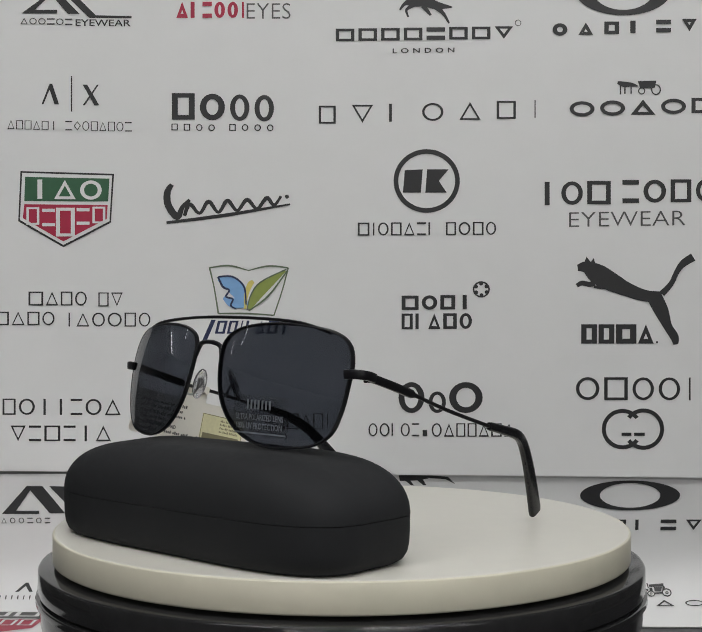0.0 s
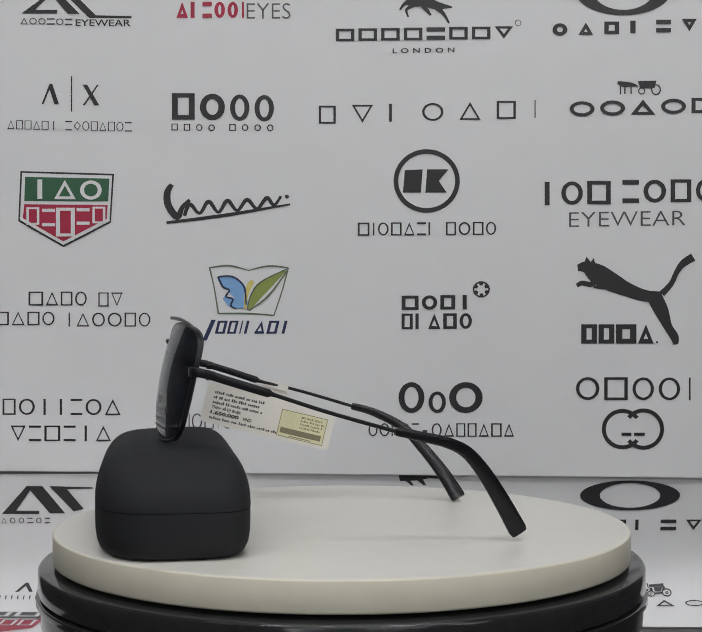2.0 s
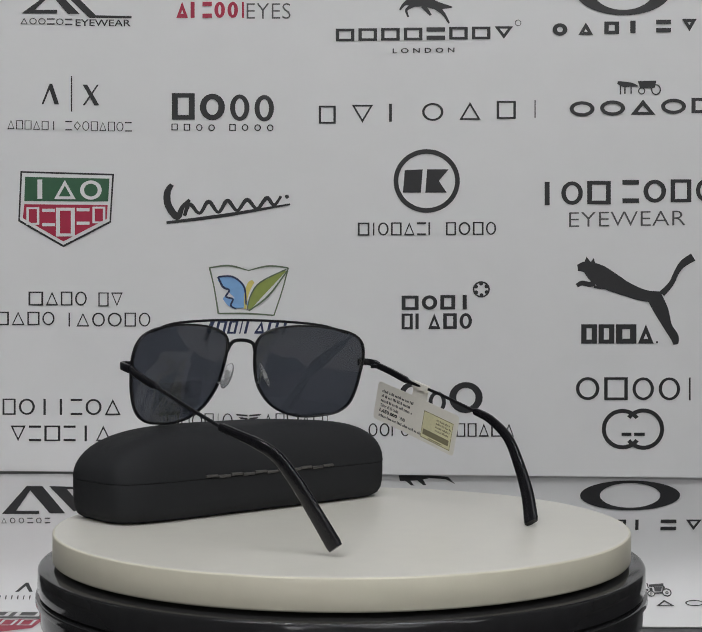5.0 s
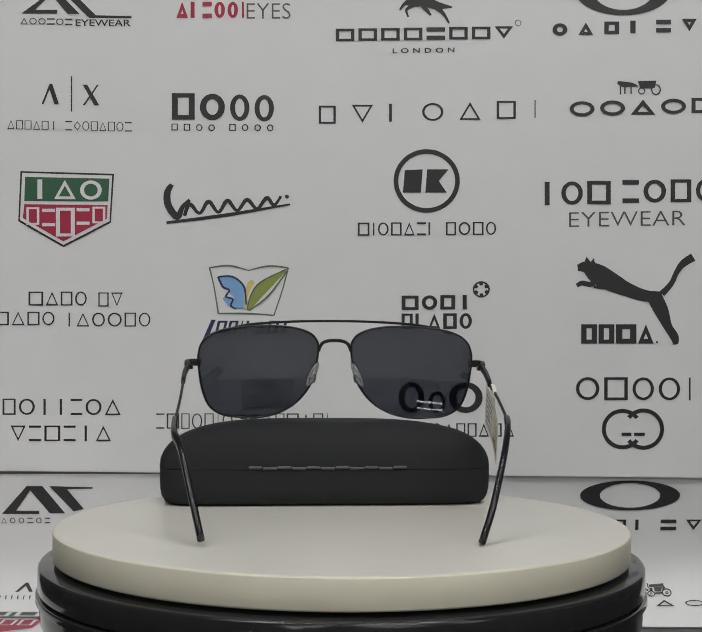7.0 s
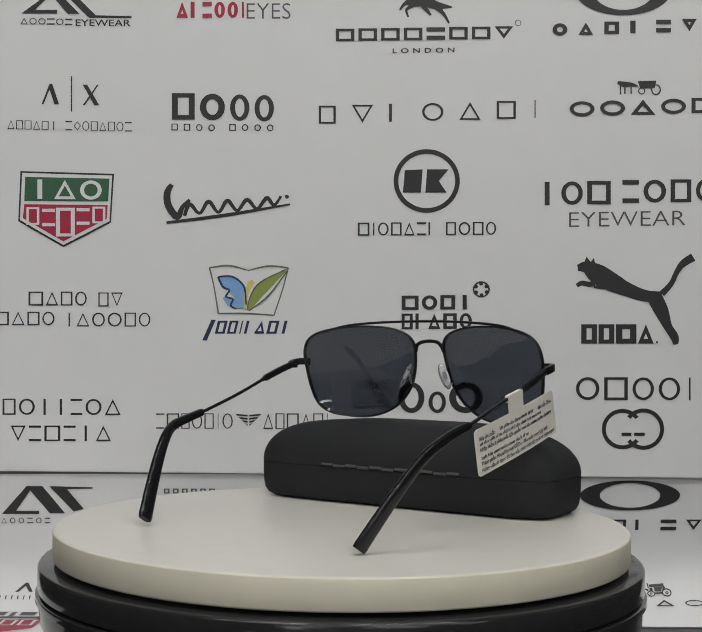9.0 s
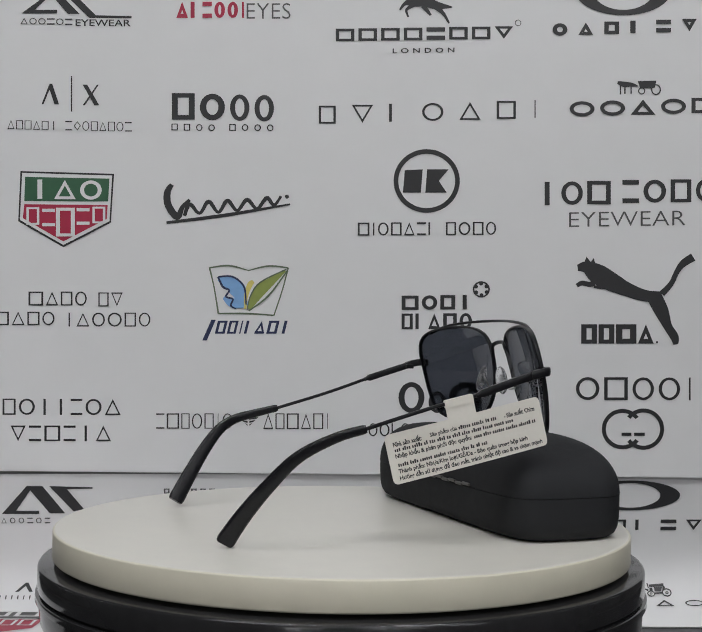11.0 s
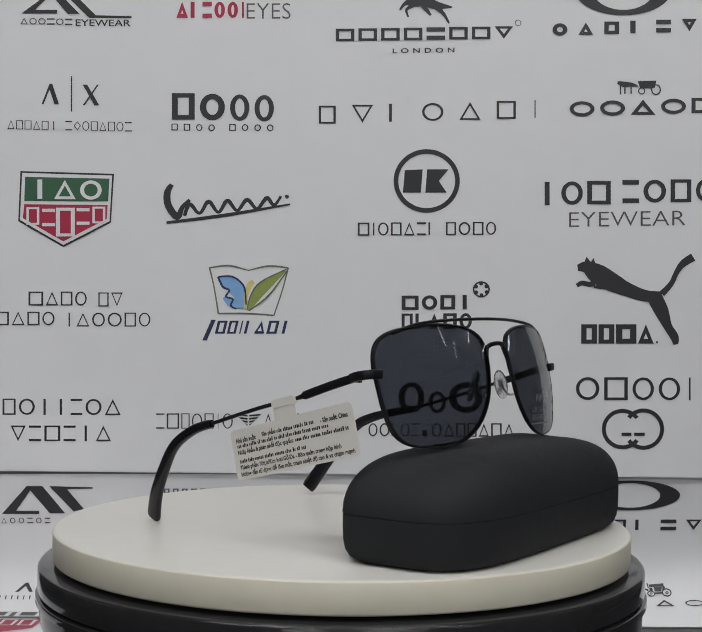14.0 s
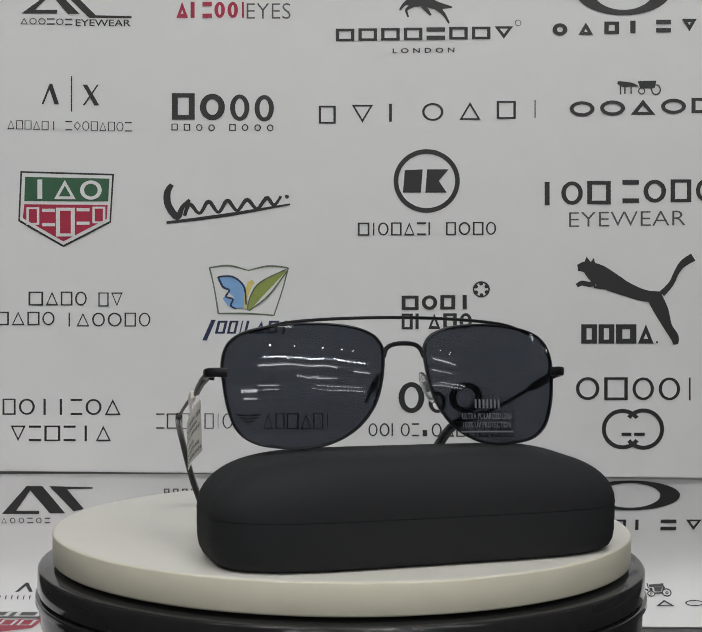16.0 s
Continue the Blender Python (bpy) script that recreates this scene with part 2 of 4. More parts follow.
def text_mesh(name, words, x0, x1, y0, y1, pr, mat, parent, label="", slant=0.0, spacing=1.0, tilt=0.0, thin=-0.012):
    """Readable words in the built-in font, stretched to the box from (x0, y0) to (x1, y1) of the sheet."""
    cu = bpy.data.curves.new(name, "FONT")
    cu.body, cu.resolution_u, cu.shear, cu.space_character, cu.offset = words, 3, slant, spacing, thin
    tmp = new("tmp_text", cu)
    bpy.context.view_layer.update()
    me = bpy.data.meshes.new_from_object(tmp.evaluated_get(bpy.context.evaluated_depsgraph_get()))
    bpy.data.objects.remove(tmp)
    me.name = name
    xs, ys = [v.co.x for v in me.vertices], [v.co.y for v in me.vertices]
    for v in me.vertices:
        u = (v.co.x - min(xs)) / (max(xs) - min(xs))
        w = (v.co.y - min(ys)) / (max(ys) - min(ys))
        v.co = pr.at(x0 + (x1 - x0) * u, y1 + (y0 - y1) * w + tilt * u)
    me.materials.append(mat)
    ob = new(name, me)
    ob.parent = parent
    if label:
        ob["label"] = label
    return ob


# ------------------------------------------------------------------ the room round it


def slab(name, x0, y0, z0, x1, y1, z1, mat, label, category):
    ob = part(name, box(bmesh.new(), x0, y0, z0, x1, y1, z1), mat)
    return tagged(ob, label, category, kind="structure")


slab("floor", -7.0, -11.0, FLOOR_Z - 0.1, 7.0, 3.6, FLOOR_Z, FLOOR_TILE, "grey tiled shop floor under the table", "floor")
slab("ceiling", -7.0, -11.0, CEILING_Z, 7.0, 3.6, CEILING_Z + 0.1, CEIL_PAINT, "white painted shop ceiling with tube lamps", "ceiling")
slab("wall_north", -7.0, 3.6, FLOOR_Z, 7.0, 3.7, CEILING_Z, WALL_PAINT, "plain grey painted shop wall behind the backdrop", "wall")
slab("wall_south", -7.0, -11.1, FLOOR_Z, 7.0, -11.0, CEILING_Z, WALL_PAINT, "plain grey painted shop wall facing the table", "wall")
slab("wall_west", -7.1, -11.1, FLOOR_Z, -7.0, 3.7, CEILING_Z, WALL_PAINT, "plain grey painted shop side wall", "wall")
slab("wall_east", 7.0, -11.1, FLOOR_Z, 7.1, 3.7, CEILING_Z, WALL_PAINT, "plain grey painted shop side wall", "wall")


def tube_fixture(x, y, length=1.2):
    top = tagged(new("ceiling_lamp"), "white ceiling tube lamp fixture, lit", "ceiling lamp", "tube lamps on the ceiling")
    top.matrix_world = pose(x, y, CEILING_Z)
    part("housing", box(bmesh.new(), -length / 2 - 0.02, -0.05, -0.085, length / 2 + 0.02, 0.05, -0.001, 0.006), LAMP_HOUSING, top)
    return top


for tx, ty, length in TUBES:
    tube_fixture(tx, ty, length)


def glowing_tube(x, y, length, thick=0.016):
    fixture = tube_fixture(x, y, length)
    tube = bmesh.new()
    bmesh.ops.create_cone(tube, cap_ends=True, segments=10, radius1=thick, radius2=thick, depth=length, matrix=Matrix.Translation((0, 0, -0.09 - thick)) @ Matrix.Rotation(math.pi / 2, 4, "Y"))
    part("tube", tube, TUBE_GLOW, fixture, "glowing white tube")


# rows farther down the shop and at its sides: the tubes themselves glow
for ty, spans in ((-2.0, ((-0.26, -0.06),)), (-3.72, ((-0.95, 1.17),)), (-2.75, ((2.2, 3.1),)), (-3.92, ((1.84, 2.44),)), (-3.5, ((2.7, 3.6),)), (-4.7, ((0.0, 1.48), (3.9, 5.8))), (-5.2, ((3.9, 6.0),)), (-6.0, ((-1.46, -0.68), (0.94, 3.3))),
                  (-6.85, ((-1.4, -0.7), (0.92, 3.8)))):
    for xa, xb in spans:
        glowing_tube((xa + xb) / 2, ty, xb - xa, 0.02)
for tx, ty in ((-2.03, -6.85), (-2.6, -9.2)):
    glowing_tube(tx, ty, 0.7, 0.075)
for side in (-1, 1):
    for tx, ty, length in ((3.6, 0.1, 0.9), (4.7, 0.5, 1.2), (4.2, 1.4, 0.6), (5.5, 2.7, 1.8)):
        glowing_tube(side * tx, ty, length)


def spot_fixture(x, y):
    top = tagged(new("ceiling_spot"), "small round white ceiling spot, lit", "ceiling spot", "spots on the ceiling")
    top.matrix_world = pose(x, y, CEILING_Z)
    part("trim_ring", lathe(bmesh.new(), [(0.03, -0.012), (0.045, -0.012), (0.048, -0.002), (0.03, -0.002)], 24), LAMP_HOUSING, top)
    part("lamp_glass", lathe(bmesh.new(), [(0.002, -0.02), (0.02, -0.018), (0.028, -0.012)], 24), SPOT_GLOW, top)
    return top


for sy, sxs in ((-2.4, (2.2, 2.6)), (-2.8, (-0.53, -0.03, 0.36, 0.6, 1.07, 1.34)), (-3.5, (-0.2, 0.4, 0.6))):
    for sx in sxs:
        spot_fixture(sx, sy)

# a lit showcase down the shop, seen only as a gleam in the lenses
def showcase(x, y, wide):
    top = tagged(new("showcase"), "low dark showcase with lit white strips under its shelves", "showcase")
    top.matrix_world = pose(x, y, FLOOR_Z)
    part("carcass", box(bmesh.new(), -wide / 2, -0.4, 0.0, wide / 2, -0.02, 0.86, 0.01), TABLE_DARK, top)
    for z in (0.56, 0.73):
        shelf = part("shelf", box(bmesh.new(), -wide / 2 + 0.02, -0.05, z + 0.012, wide / 2 - 0.02, 0.02, z + 0.024, 0.002), LAMP_HOUSING, top)
        part("light_strip", box(bmesh.new(), -wide / 2 + 0.03, -0.01, z - 0.030, wide / 2 - 0.03, 0.01, z + 0.010, 0.002), TUBE_GLOW, shelf, "glowing white strip")


showcase(-1.48, -3.0, 0.7)

# the table
table = tagged(new("display_table"), "dark laminate display table under the turntable", "table")
table.matrix_world = pose(0, 0.05, FLOOR_Z)
H = TABLE_Z - FLOOR_Z
part("tabletop", box(bmesh.new(), -0.75, -0.33, H - 0.03, 0.75, 0.75, H, 0.003), TABLE_DARK, table)
for lx in (-0.7, 0.7):
    for ly in (-0.28, 0.7):
        part("leg", box(bmesh.new(), lx - 0.025, ly - 0.025, 0.0, lx + 0.025, ly + 0.025, H - 0.03, 0.003), TABLE_DARK, table)

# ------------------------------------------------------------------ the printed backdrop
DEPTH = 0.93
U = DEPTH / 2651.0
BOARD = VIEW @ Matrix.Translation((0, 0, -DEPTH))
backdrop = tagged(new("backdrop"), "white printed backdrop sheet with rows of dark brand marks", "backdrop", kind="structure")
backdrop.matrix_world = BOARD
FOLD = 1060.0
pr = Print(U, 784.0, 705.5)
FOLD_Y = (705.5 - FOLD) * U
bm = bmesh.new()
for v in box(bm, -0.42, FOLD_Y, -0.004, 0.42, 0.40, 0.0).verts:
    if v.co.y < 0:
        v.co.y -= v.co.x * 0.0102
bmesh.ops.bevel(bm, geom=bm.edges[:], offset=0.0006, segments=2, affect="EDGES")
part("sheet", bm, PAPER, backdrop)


def mark(name, build, mat=INK, parent=None, label=""):
    bm = bmesh.new()
    build(bm)
    return part(name, bm, mat, parent or backdrop, label)


W = lambda n, w=1.0: [w] * n
# first row
mark("printed_logo", lambda b: (pr.poly(b, [(48, 30), (100, -8), (110, -8), (78, 22), (128, 22), (128, 30)]), pr.poly(b, [(118, -8), (140, -8), (178, 31), (152, 31)]),
                                pr.poly(b, [(150, -8), (172, -8), (214, 34), (294, 36), (294, 41), (200, 40)])), label="black slanted angular logo")
mark("printed_word", lambda b: pr.word(b, 46, 40, 162, 54, W(6), 0.36, tilt=2, kinds="aooeoe"), label="thin black row of bars")
text_mesh("printed_word", "EYEWEAR", 169, 292, 43, 58, pr, INK, backdrop, tilt=1, thin=0.008)
mark("printed_word", lambda b: pr.word(b, 394, 4, 548, 40, [1, .8, .8, .9, .9, .4], 0.85, kinds="aleooi"), INK_RED, label="bold crimson row of bars")
text_mesh("printed_word", "EYES", 551, 649, 7, 42, pr, INK_GREY, backdrop)
mark("printed_logo", lambda b: (pr.ribbon(b, [(893, 22), (905, 8), (925, 3), (950, 4), (975, 12), (1010, 16)], [4, 9, 24, 22, 18, 3]), pr.ribbon(b, [(970, 12), (990, 30), (1003, 52)], [14, 8, 4]),
                                pr.ribbon(b, [(925, 10), (908, 22), (912, 38)], [10, 6, 4]), pr.ribbon(b, [(945, 12), (962, 34)], [12, 5])), label="small black galloping shape")
mark("printed_word", lambda b: pr.word(b, 750, 64, 1146, 92, W(8), 0.64, tilt=-6, kinds="bbbbebbv"), label="wide black row of bars")
mark("printed_dot", lambda b: pr.ring(b, 1157, 51, 7, 7, 1.5))
text_mesh("printed_word", "LONDON", 877, 1015, 108, 119, pr, INK, backdrop, spacing=1.7, tilt=-2, thin=0.012)
mark("printed_logo", lambda b: pr.ring(b, 1392, -24, 109, 58, 40, 12), label="thick black oval ring")
mark("printed_word", lambda b: pr.word(b, 1234, 52, 1556, 80, W(6), 0.85, tilt=-11, gap=0.75, kinds="oablev"), label="bold black row of bars")
# second row
mark("printed_logo", lambda b: (pr.poly(b, [(93, 233), (111, 187), (117, 187), (132, 233), (122, 233), (111, 200), (97, 233)]), pr.bar(b, 158.5, 170, 161.5, 249),
                                pr.poly(b, [(185, 189), (195, 189), (222, 235), (211, 235)]), pr.poly(b, [(217, 189), (221, 189), (190, 235), (185, 235)])), label="black logo split by an upright line")
mark("printed_word", lambda b: (pr.word(b, 17, 268, 128, 288, W(6), 0.3, tilt=3, kinds="abbabi"), pr.word(b, 146, 270, 295, 291, W(8), 0.3, tilt=3, kinds="edobaboe")), label="thin black row of bars")
mark("printed_word", lambda b: pr.word(b, 384, 208, 612, 267, [1, 1.1, .85, .85], 0.62, tilt=5, kinds="booo"), label="large black row of bars")
mark("printed_word", lambda b: (pr.word(b, 383, 276, 480, 291, W(4), 0.42, tilt=2, gap=0.9, kinds="bboo"), pr.word(b, 512, 277, 611, 292, W(4), 0.42, tilt=1, gap=0.9, kinds="booo")), label="small black row of bars")
mark("printed_word", lambda b: pr.word(b, 712, 236, 1202, 276, [.8, 1, .8, 1, 1, .9, .3], 0.33, tilt=-13, gap=0.75, kinds="bvloabi"), label="widely spaced black row of bars")
mark("printed_logo", lambda b: (pr.ribbon(b, [(1379, 184), (1392, 188), (1410, 189), (1424, 192)], [6, 12, 9, 3]), pr.bar(b, 1384, 192, 1387, 211), pr.bar(b, 1394, 193, 1397, 210), pr.bar(b, 1408, 192, 1411, 210),
                                pr.poly(b, [(1424, 181), (1466, 180), (1462, 196), (1430, 198)]), pr.ring(b, 1433, 203, 8, 8, 2.5), pr.ring(b, 1465, 200, 11, 12, 2.5)), label="small black carriage shape")
mark("printed_word", lambda b: pr.word(b, 1272, 226, 1600, 260, W(5), 0.64, tilt=-9, kinds="ooaob"), label="wide black row of bars")
# third row
mark("printed_logo", lambda b: pr.poly(b, [(46, 382), (255, 388), (248, 497), (142, 552), (41, 494)]), INK, label="black edged shield")
pr.lift = 0.0007
mark("printed_logo", lambda b: pr.poly(b, [(50, 386), (251, 392), (245, 494), (142, 547), (45, 491)]), INK_WHITE)
pr.lift = 0.0010
mark("printed_logo", lambda b: pr.poly(b, [(57, 395), (245, 399), (242, 450), (55, 449)]), INK_GREEN, label="dark green shield top")
mark("printed_logo", lambda b: pr.poly(b, [(55, 456), (241, 458), (239, 489), (142, 539), (52, 487)]), INK_RED, label="crimson shield bottom")
pr.lift = 0.0013
mark("printed_word", lambda b: pr.word(b, 68, 401, 228, 444, [1, 1.1, 1.1], 0.5, tilt=3, kinds="iao"), INK_WHITE, label="white row of bars")
mark("printed_word", lambda b: (pr.word(b, 60, 463, 124, 502, [1, 1], 0.45, tilt=6, kinds="be"), pr.word(b, 126, 464, 168, 528, [1], 0.5, kinds="b"), pr.word(b, 172, 465, 236, 502, [1, 1], 0.45, tilt=-6, kinds="eb")), INK_WHITE, label="white row of bars")
pr.lift = 0.0004
mark("printed_logo", lambda b: (pr.ribbon(b, [(384, 412), (374, 430), (376, 458), (396, 484), (408, 462), (424, 446)], [10, 15, 16, 15, 10, 7]), pr.ribbon(b, [(372, 497), (500, 481), (648, 456)], [6, 8, 4]),
                                pr.ribbon(b, [(412, 482), (424, 456), (446, 476), (466, 450), (488, 474), (508, 448), (530, 470), (552, 446), (574, 466), (596, 442), (612, 458), (628, 438)], [8, 9, 7, 9, 7, 9, 7, 9, 7, 9, 7, 6])), label="black slanting zigzag over a line")
mark("printed_dot", lambda b: pr.disc(b, 641, 439, 4.5))
mark("printed_logo", lambda b: pr.ring(b, 953, 404, 74, 71, 10.5), label="black ring logo")
mark("printed_logo", lambda b: (pr.poly(b, [(904, 380), (944, 378), (940, 430), (900, 430)]), pr.poly(b, [(954, 378), (1002, 378), (980, 404), (998, 430), (950, 430)])), label="two black blocks inside a ring")
mark("printed_word", lambda b: (pr.word(b, 799, 497, 976, 526, [1.1, .35, 1, 1, 1, .85, .8], 0.38, tilt=-1, kinds="biobael"), pr.word(b, 996, 496, 1108, 525, [.9, 1.05, .95, .9], 0.38, tilt=-1, kinds="bobo")), label="thin black row of bars")
mark("printed_word", lambda b: (pr.word(b, 1200, 406, 1364, 458, [1, 1.1, 1.2], 0.5, tilt=-3, kinds="iob"), pr.word(b, 1390, 402, 1600, 453, [.8, 1.1, 1, 1], 0.5, tilt=-3, kinds="eobo")), label="large black row of bars")
text_mesh("printed_word", "EYEWEAR", 1271, 1531, 474, 507, pr, INK_GREY, backdrop, tilt=-4)
# fourth row
mark("printed_word", lambda b: (pr.word(b, 64, 651, 194, 682, [1.2, 1, .95, .95], 0.31, kinds="babo"), pr.word(b, 220, 653, 274, 684, [.9, 1], 0.31, kinds="bv")), label="thin black row of bars")
mark("printed_word", lambda b: (pr.word(b, -14, 696, 122, 726, [1.2, 1, .95, .95], 0.31, kinds="babo"), pr.word(b, 145, 698, 336, 729, [.7, 1, 1, 1.1, .9, .9], 0.31, kinds="iaoobo")), label="thin black row of bars")
mark("printed_logo", lambda b: (pr.ribbon(b, [(468, 597), (478, 640), (488, 700)], [4, 3, 4]), pr.ribbon(b, [(468, 598), (512, 593), (555, 604)], [3, 4, 2]), pr.ribbon(b, [(555, 604), (600, 594), (644, 598)], [2, 4, 3]),
                                pr.ribbon(b, [(644, 598), (630, 650), (612, 704)], [3, 3, 3]), pr.ribbon(b, [(488, 700), (550, 700), (612, 704)], [3, 4, 3])), INK_FRAME, label="thin green book outline")
mark("printed_logo", lambda b: (pr.ribbon(b, [(488, 622), (510, 630), (532, 648), (548, 684)], [10, 28, 36, 12]), pr.ribbon(b, [(500, 664), (520, 676), (545, 684)], [8, 22, 8])), INK_BLUE, label="sky blue wing shape")
pr.lift = 0.0007
mark("printed_logo", lambda b: (pr.ribbon(b, [(487, 618), (498, 640), (512, 648), (505, 662), (520, 668), (516, 682), (528, 690)], [4, 5, 4, 4, 4, 4, 2]), pr.ribbon(b, [(488, 618), (520, 618), (545, 640), (550, 680)], [4, 4, 4, 3])), INK_NAVY, label="navy wing outline")
pr.lift = 0.0004
mark("printed_logo", lambda b: (pr.ribbon(b, [(556, 690), (578, 652), (606, 628), (637, 604)], [8, 26, 18, 5])), INK_OLIVE, label="olive green wing shape")
mark("printed_logo", lambda b: pr.ribbon(b, [(548, 690), (550, 660), (558, 636), (566, 628)], [4, 9, 12, 8]), INK_YELLOW, label="small yellow body shape")
pr.lift = 0.0007
mark("printed_logo", lambda b: (pr.ribbon(b, [(552, 692), (560, 660), (582, 630), (640, 601)], [2, 3, 3, 3]), pr.ribbon(b, [(556, 694), (600, 660), (642, 604)], [3, 4, 3])), INK_FRAME)
pr.lift = 0.0004
mark("printed_word", lambda b: (pr.bar(b, 452, 714, 462, 760, 20), pr.word(b, 480, 716, 642, 745, [1, .9, .4, .8, 1.05, 1.05, .9], 0.66, slant=7, kinds="bbilabi")), INK_NAVY, label="slanting navy row of bars")
mark("printed_word", lambda b: pr.word(b, 897, 660, 1052, 692, [1.2, 1.1, 1.05, .9], 0.64, tilt=-2, kinds="bobi"), label="bold black row of bars")
mark("printed_word", lambda b: pr.word(b, 897, 700, 1054, 735, [.9, .8, 1, 1.1, 1], 0.64, tilt=-1, kinds="blabo"), label="bold black row of bars")
mark("printed_logo", lambda b: (pr.ring(b, 1075, 646, 19, 18, 3.5), [pr.disc(b, 1075 + 13.5 * math.cos(k * math.pi / 3 + .5), 646 + 13 * math.sin(k * math.pi / 3 + .5), 4.4, n=12) for k in range(6)]), label="small black ring with a star inside")
mark("printed_logo", lambda b: (pr.ribbon(b, [(1290, 598), (1310, 597), (1335, 612), (1365, 629), (1400, 646), (1440, 660), (1478, 662)], [14, 28, 45, 42, 32, 26, 22]), pr.ribbon(b, [(1330, 612), (1322, 634), (1300, 632), (1288, 638)], [18, 12, 11, 9]),
                                pr.ribbon(b, [(1355, 622), (1350, 640), (1326, 640)], [16, 10, 6]),
                                pr.ribbon(b, [(1462, 664), (1477, 694), (1491, 728), (1506, 752), (1509, 769)], [34, 32, 20, 19, 11]), pr.ribbon(b, [(1478, 656), (1499, 633), (1512, 606), (1526, 588), (1548, 574)], [15, 12, 12, 16, 19])), label="black leaping animal shape")
mark("printed_logo", lambda b: (pr.poly(b, [(1304, 588), (1310, 573), (1318, 584)]), pr.poly(b, [(1318, 586), (1326, 576), (1330, 590)])))
mark("printed_word", lambda b: pr.word(b, 1298, 724, 1460, 767, [1, 1, 1.3, 1], 0.8, gap=0.1, kinds="bbba"), label="bold black row of bars")
mark("printed_dot", lambda b: pr.disc(b, 1467, 764, 2.5))
# fifth row
mark("printed_word", lambda b: pr.word(b, 6, 890, 270, 926, [.9, 1.1, .9, .9, .8, 1.1, 1.1], 0.34, tilt=1, kinds="boiieoa"), label="thin black row of bars")
mark("printed_word", lambda b: pr.word(b, 24, 950, 248, 985, [1, .8, 1.05, .8, .9, 1], 0.34, tilt=0, kinds="vebeia"), label="thin black row of bars")
mark("printed_word", lambda b: (pr.word(b, 349, 923, 520, 957, [.8, 1.2, .8, 1, .9, .4, 1], 0.3, tilt=0, kinds="ebbobio"), pr.word(b, 588, 923, 736, 958, [1, .9, 1.2, 1, 1, .4], 0.3, kinds="abbabi")), label="thin black row of bars")
mark("printed_logo", lambda b: [(pr.poly(b, [(526 + 7 * k, 924 + 7 * k), (553, 924 + 7 * k + 2), (553, 927 + 7 * k + 3), (530 + 7 * k, 928 + 7 * k)]), pr.poly(b, [(557, 924 + 7 * k + 2), (584 - 7 * k, 924 + 7 * k), (580 - 7 * k, 928 + 7 * k), (557, 927 + 7 * k + 3)])) for k in range(4)], label="black striped wing badge")
mark("printed_word", lambda b: (pr.word(b, 890, 853, 948, 922, [1], 0.55, kinds="o"), pr.word(b, 957, 874, 996, 922, [1], 0.55, kinds="o"), pr.word(b, 1003, 853, 1078, 922, [1], 0.55, kinds="o")), label="large bold black row of bars")
mark("printed_word", lambda b: (pr.word(b, 823, 945, 936, 974, [1, 1.1, .8, 1, .8], 0.38, kinds="ooloe"), pr.bar(b, 944, 960, 954, 974), pr.word(b, 964, 945, 1148, 975, [1, 1, .9, .9, 1, 1.05, 1], 0.38, kinds="oabbaba")), label="thin black row of bars")
mark("printed_word", lambda b: pr.word(b, 1286, 842, 1551, 893, [1.1, 1.1, 1, 1, .45], 0.36, tilt=1, kinds="obooi"), label="large thin black row of bars")
mark("printed_logo", lambda b: (pr.ring(b, 1390, 958, 46, 45, 9, a0=38, a1=322), pr.ring(b, 1437, 958, 46, 46, 9, a0=-142, a1=142), pr.bar(b, 1388, 966, 1410, 973), pr.bar(b, 1416, 966, 1440, 973)), label="two black interlocked rings")

# the same print runs on below: a second sheet that hangs behind the fold and sweeps forward onto the table
SHEET_LEN = 0.122


def sheet_curve():
    """Points down the sweep: length along it, height, way forward; it hangs, then levels out."""
    out, y, z, n = [], 0.0, 0.0, 314
    for i in range(n + 1):
        q = SHEET_LEN * 1.04 * i / n
        out.append((q, y, z))
        u = min(max((q - 0.05) / 0.07, 0.0), 1.0)
        a = radians(-6 + 60 * u * u * (3 - 2 * u))
        y, z = y - math.cos(a) * SHEET_LEN * 1.04 / n, z + math.sin(a) * SHEET_LEN * 1.04 / n
    return out


CURVE = sheet_curve()


def on_sheet(x, q, lift=0.0):
    """The place on the sweep, q metres down it, lifted off its face."""
    k = min(max(q / (SHEET_LEN * 1.04) * (len(CURVE) - 1), 0.0), len(CURVE) - 1.001)
    (q0, y0, z0), (q1, y1, z1) = CURVE[int(k)], CURVE[int(k) + 1]
    f = k - int(k)
    n = Vector((0, z1 - z0, y0 - y1)).normalized()
    return Vector((x, y0 + (y1 - y0) * f, z0 + (z1 - z0) * f)) + n * lift


class SweptPrint(Print):
    """Print on the sweep: millimetres across, and down from the fold."""

    def at(self, x, y):
        return on_sheet(x * 0.001, y * 0.001, self.height())


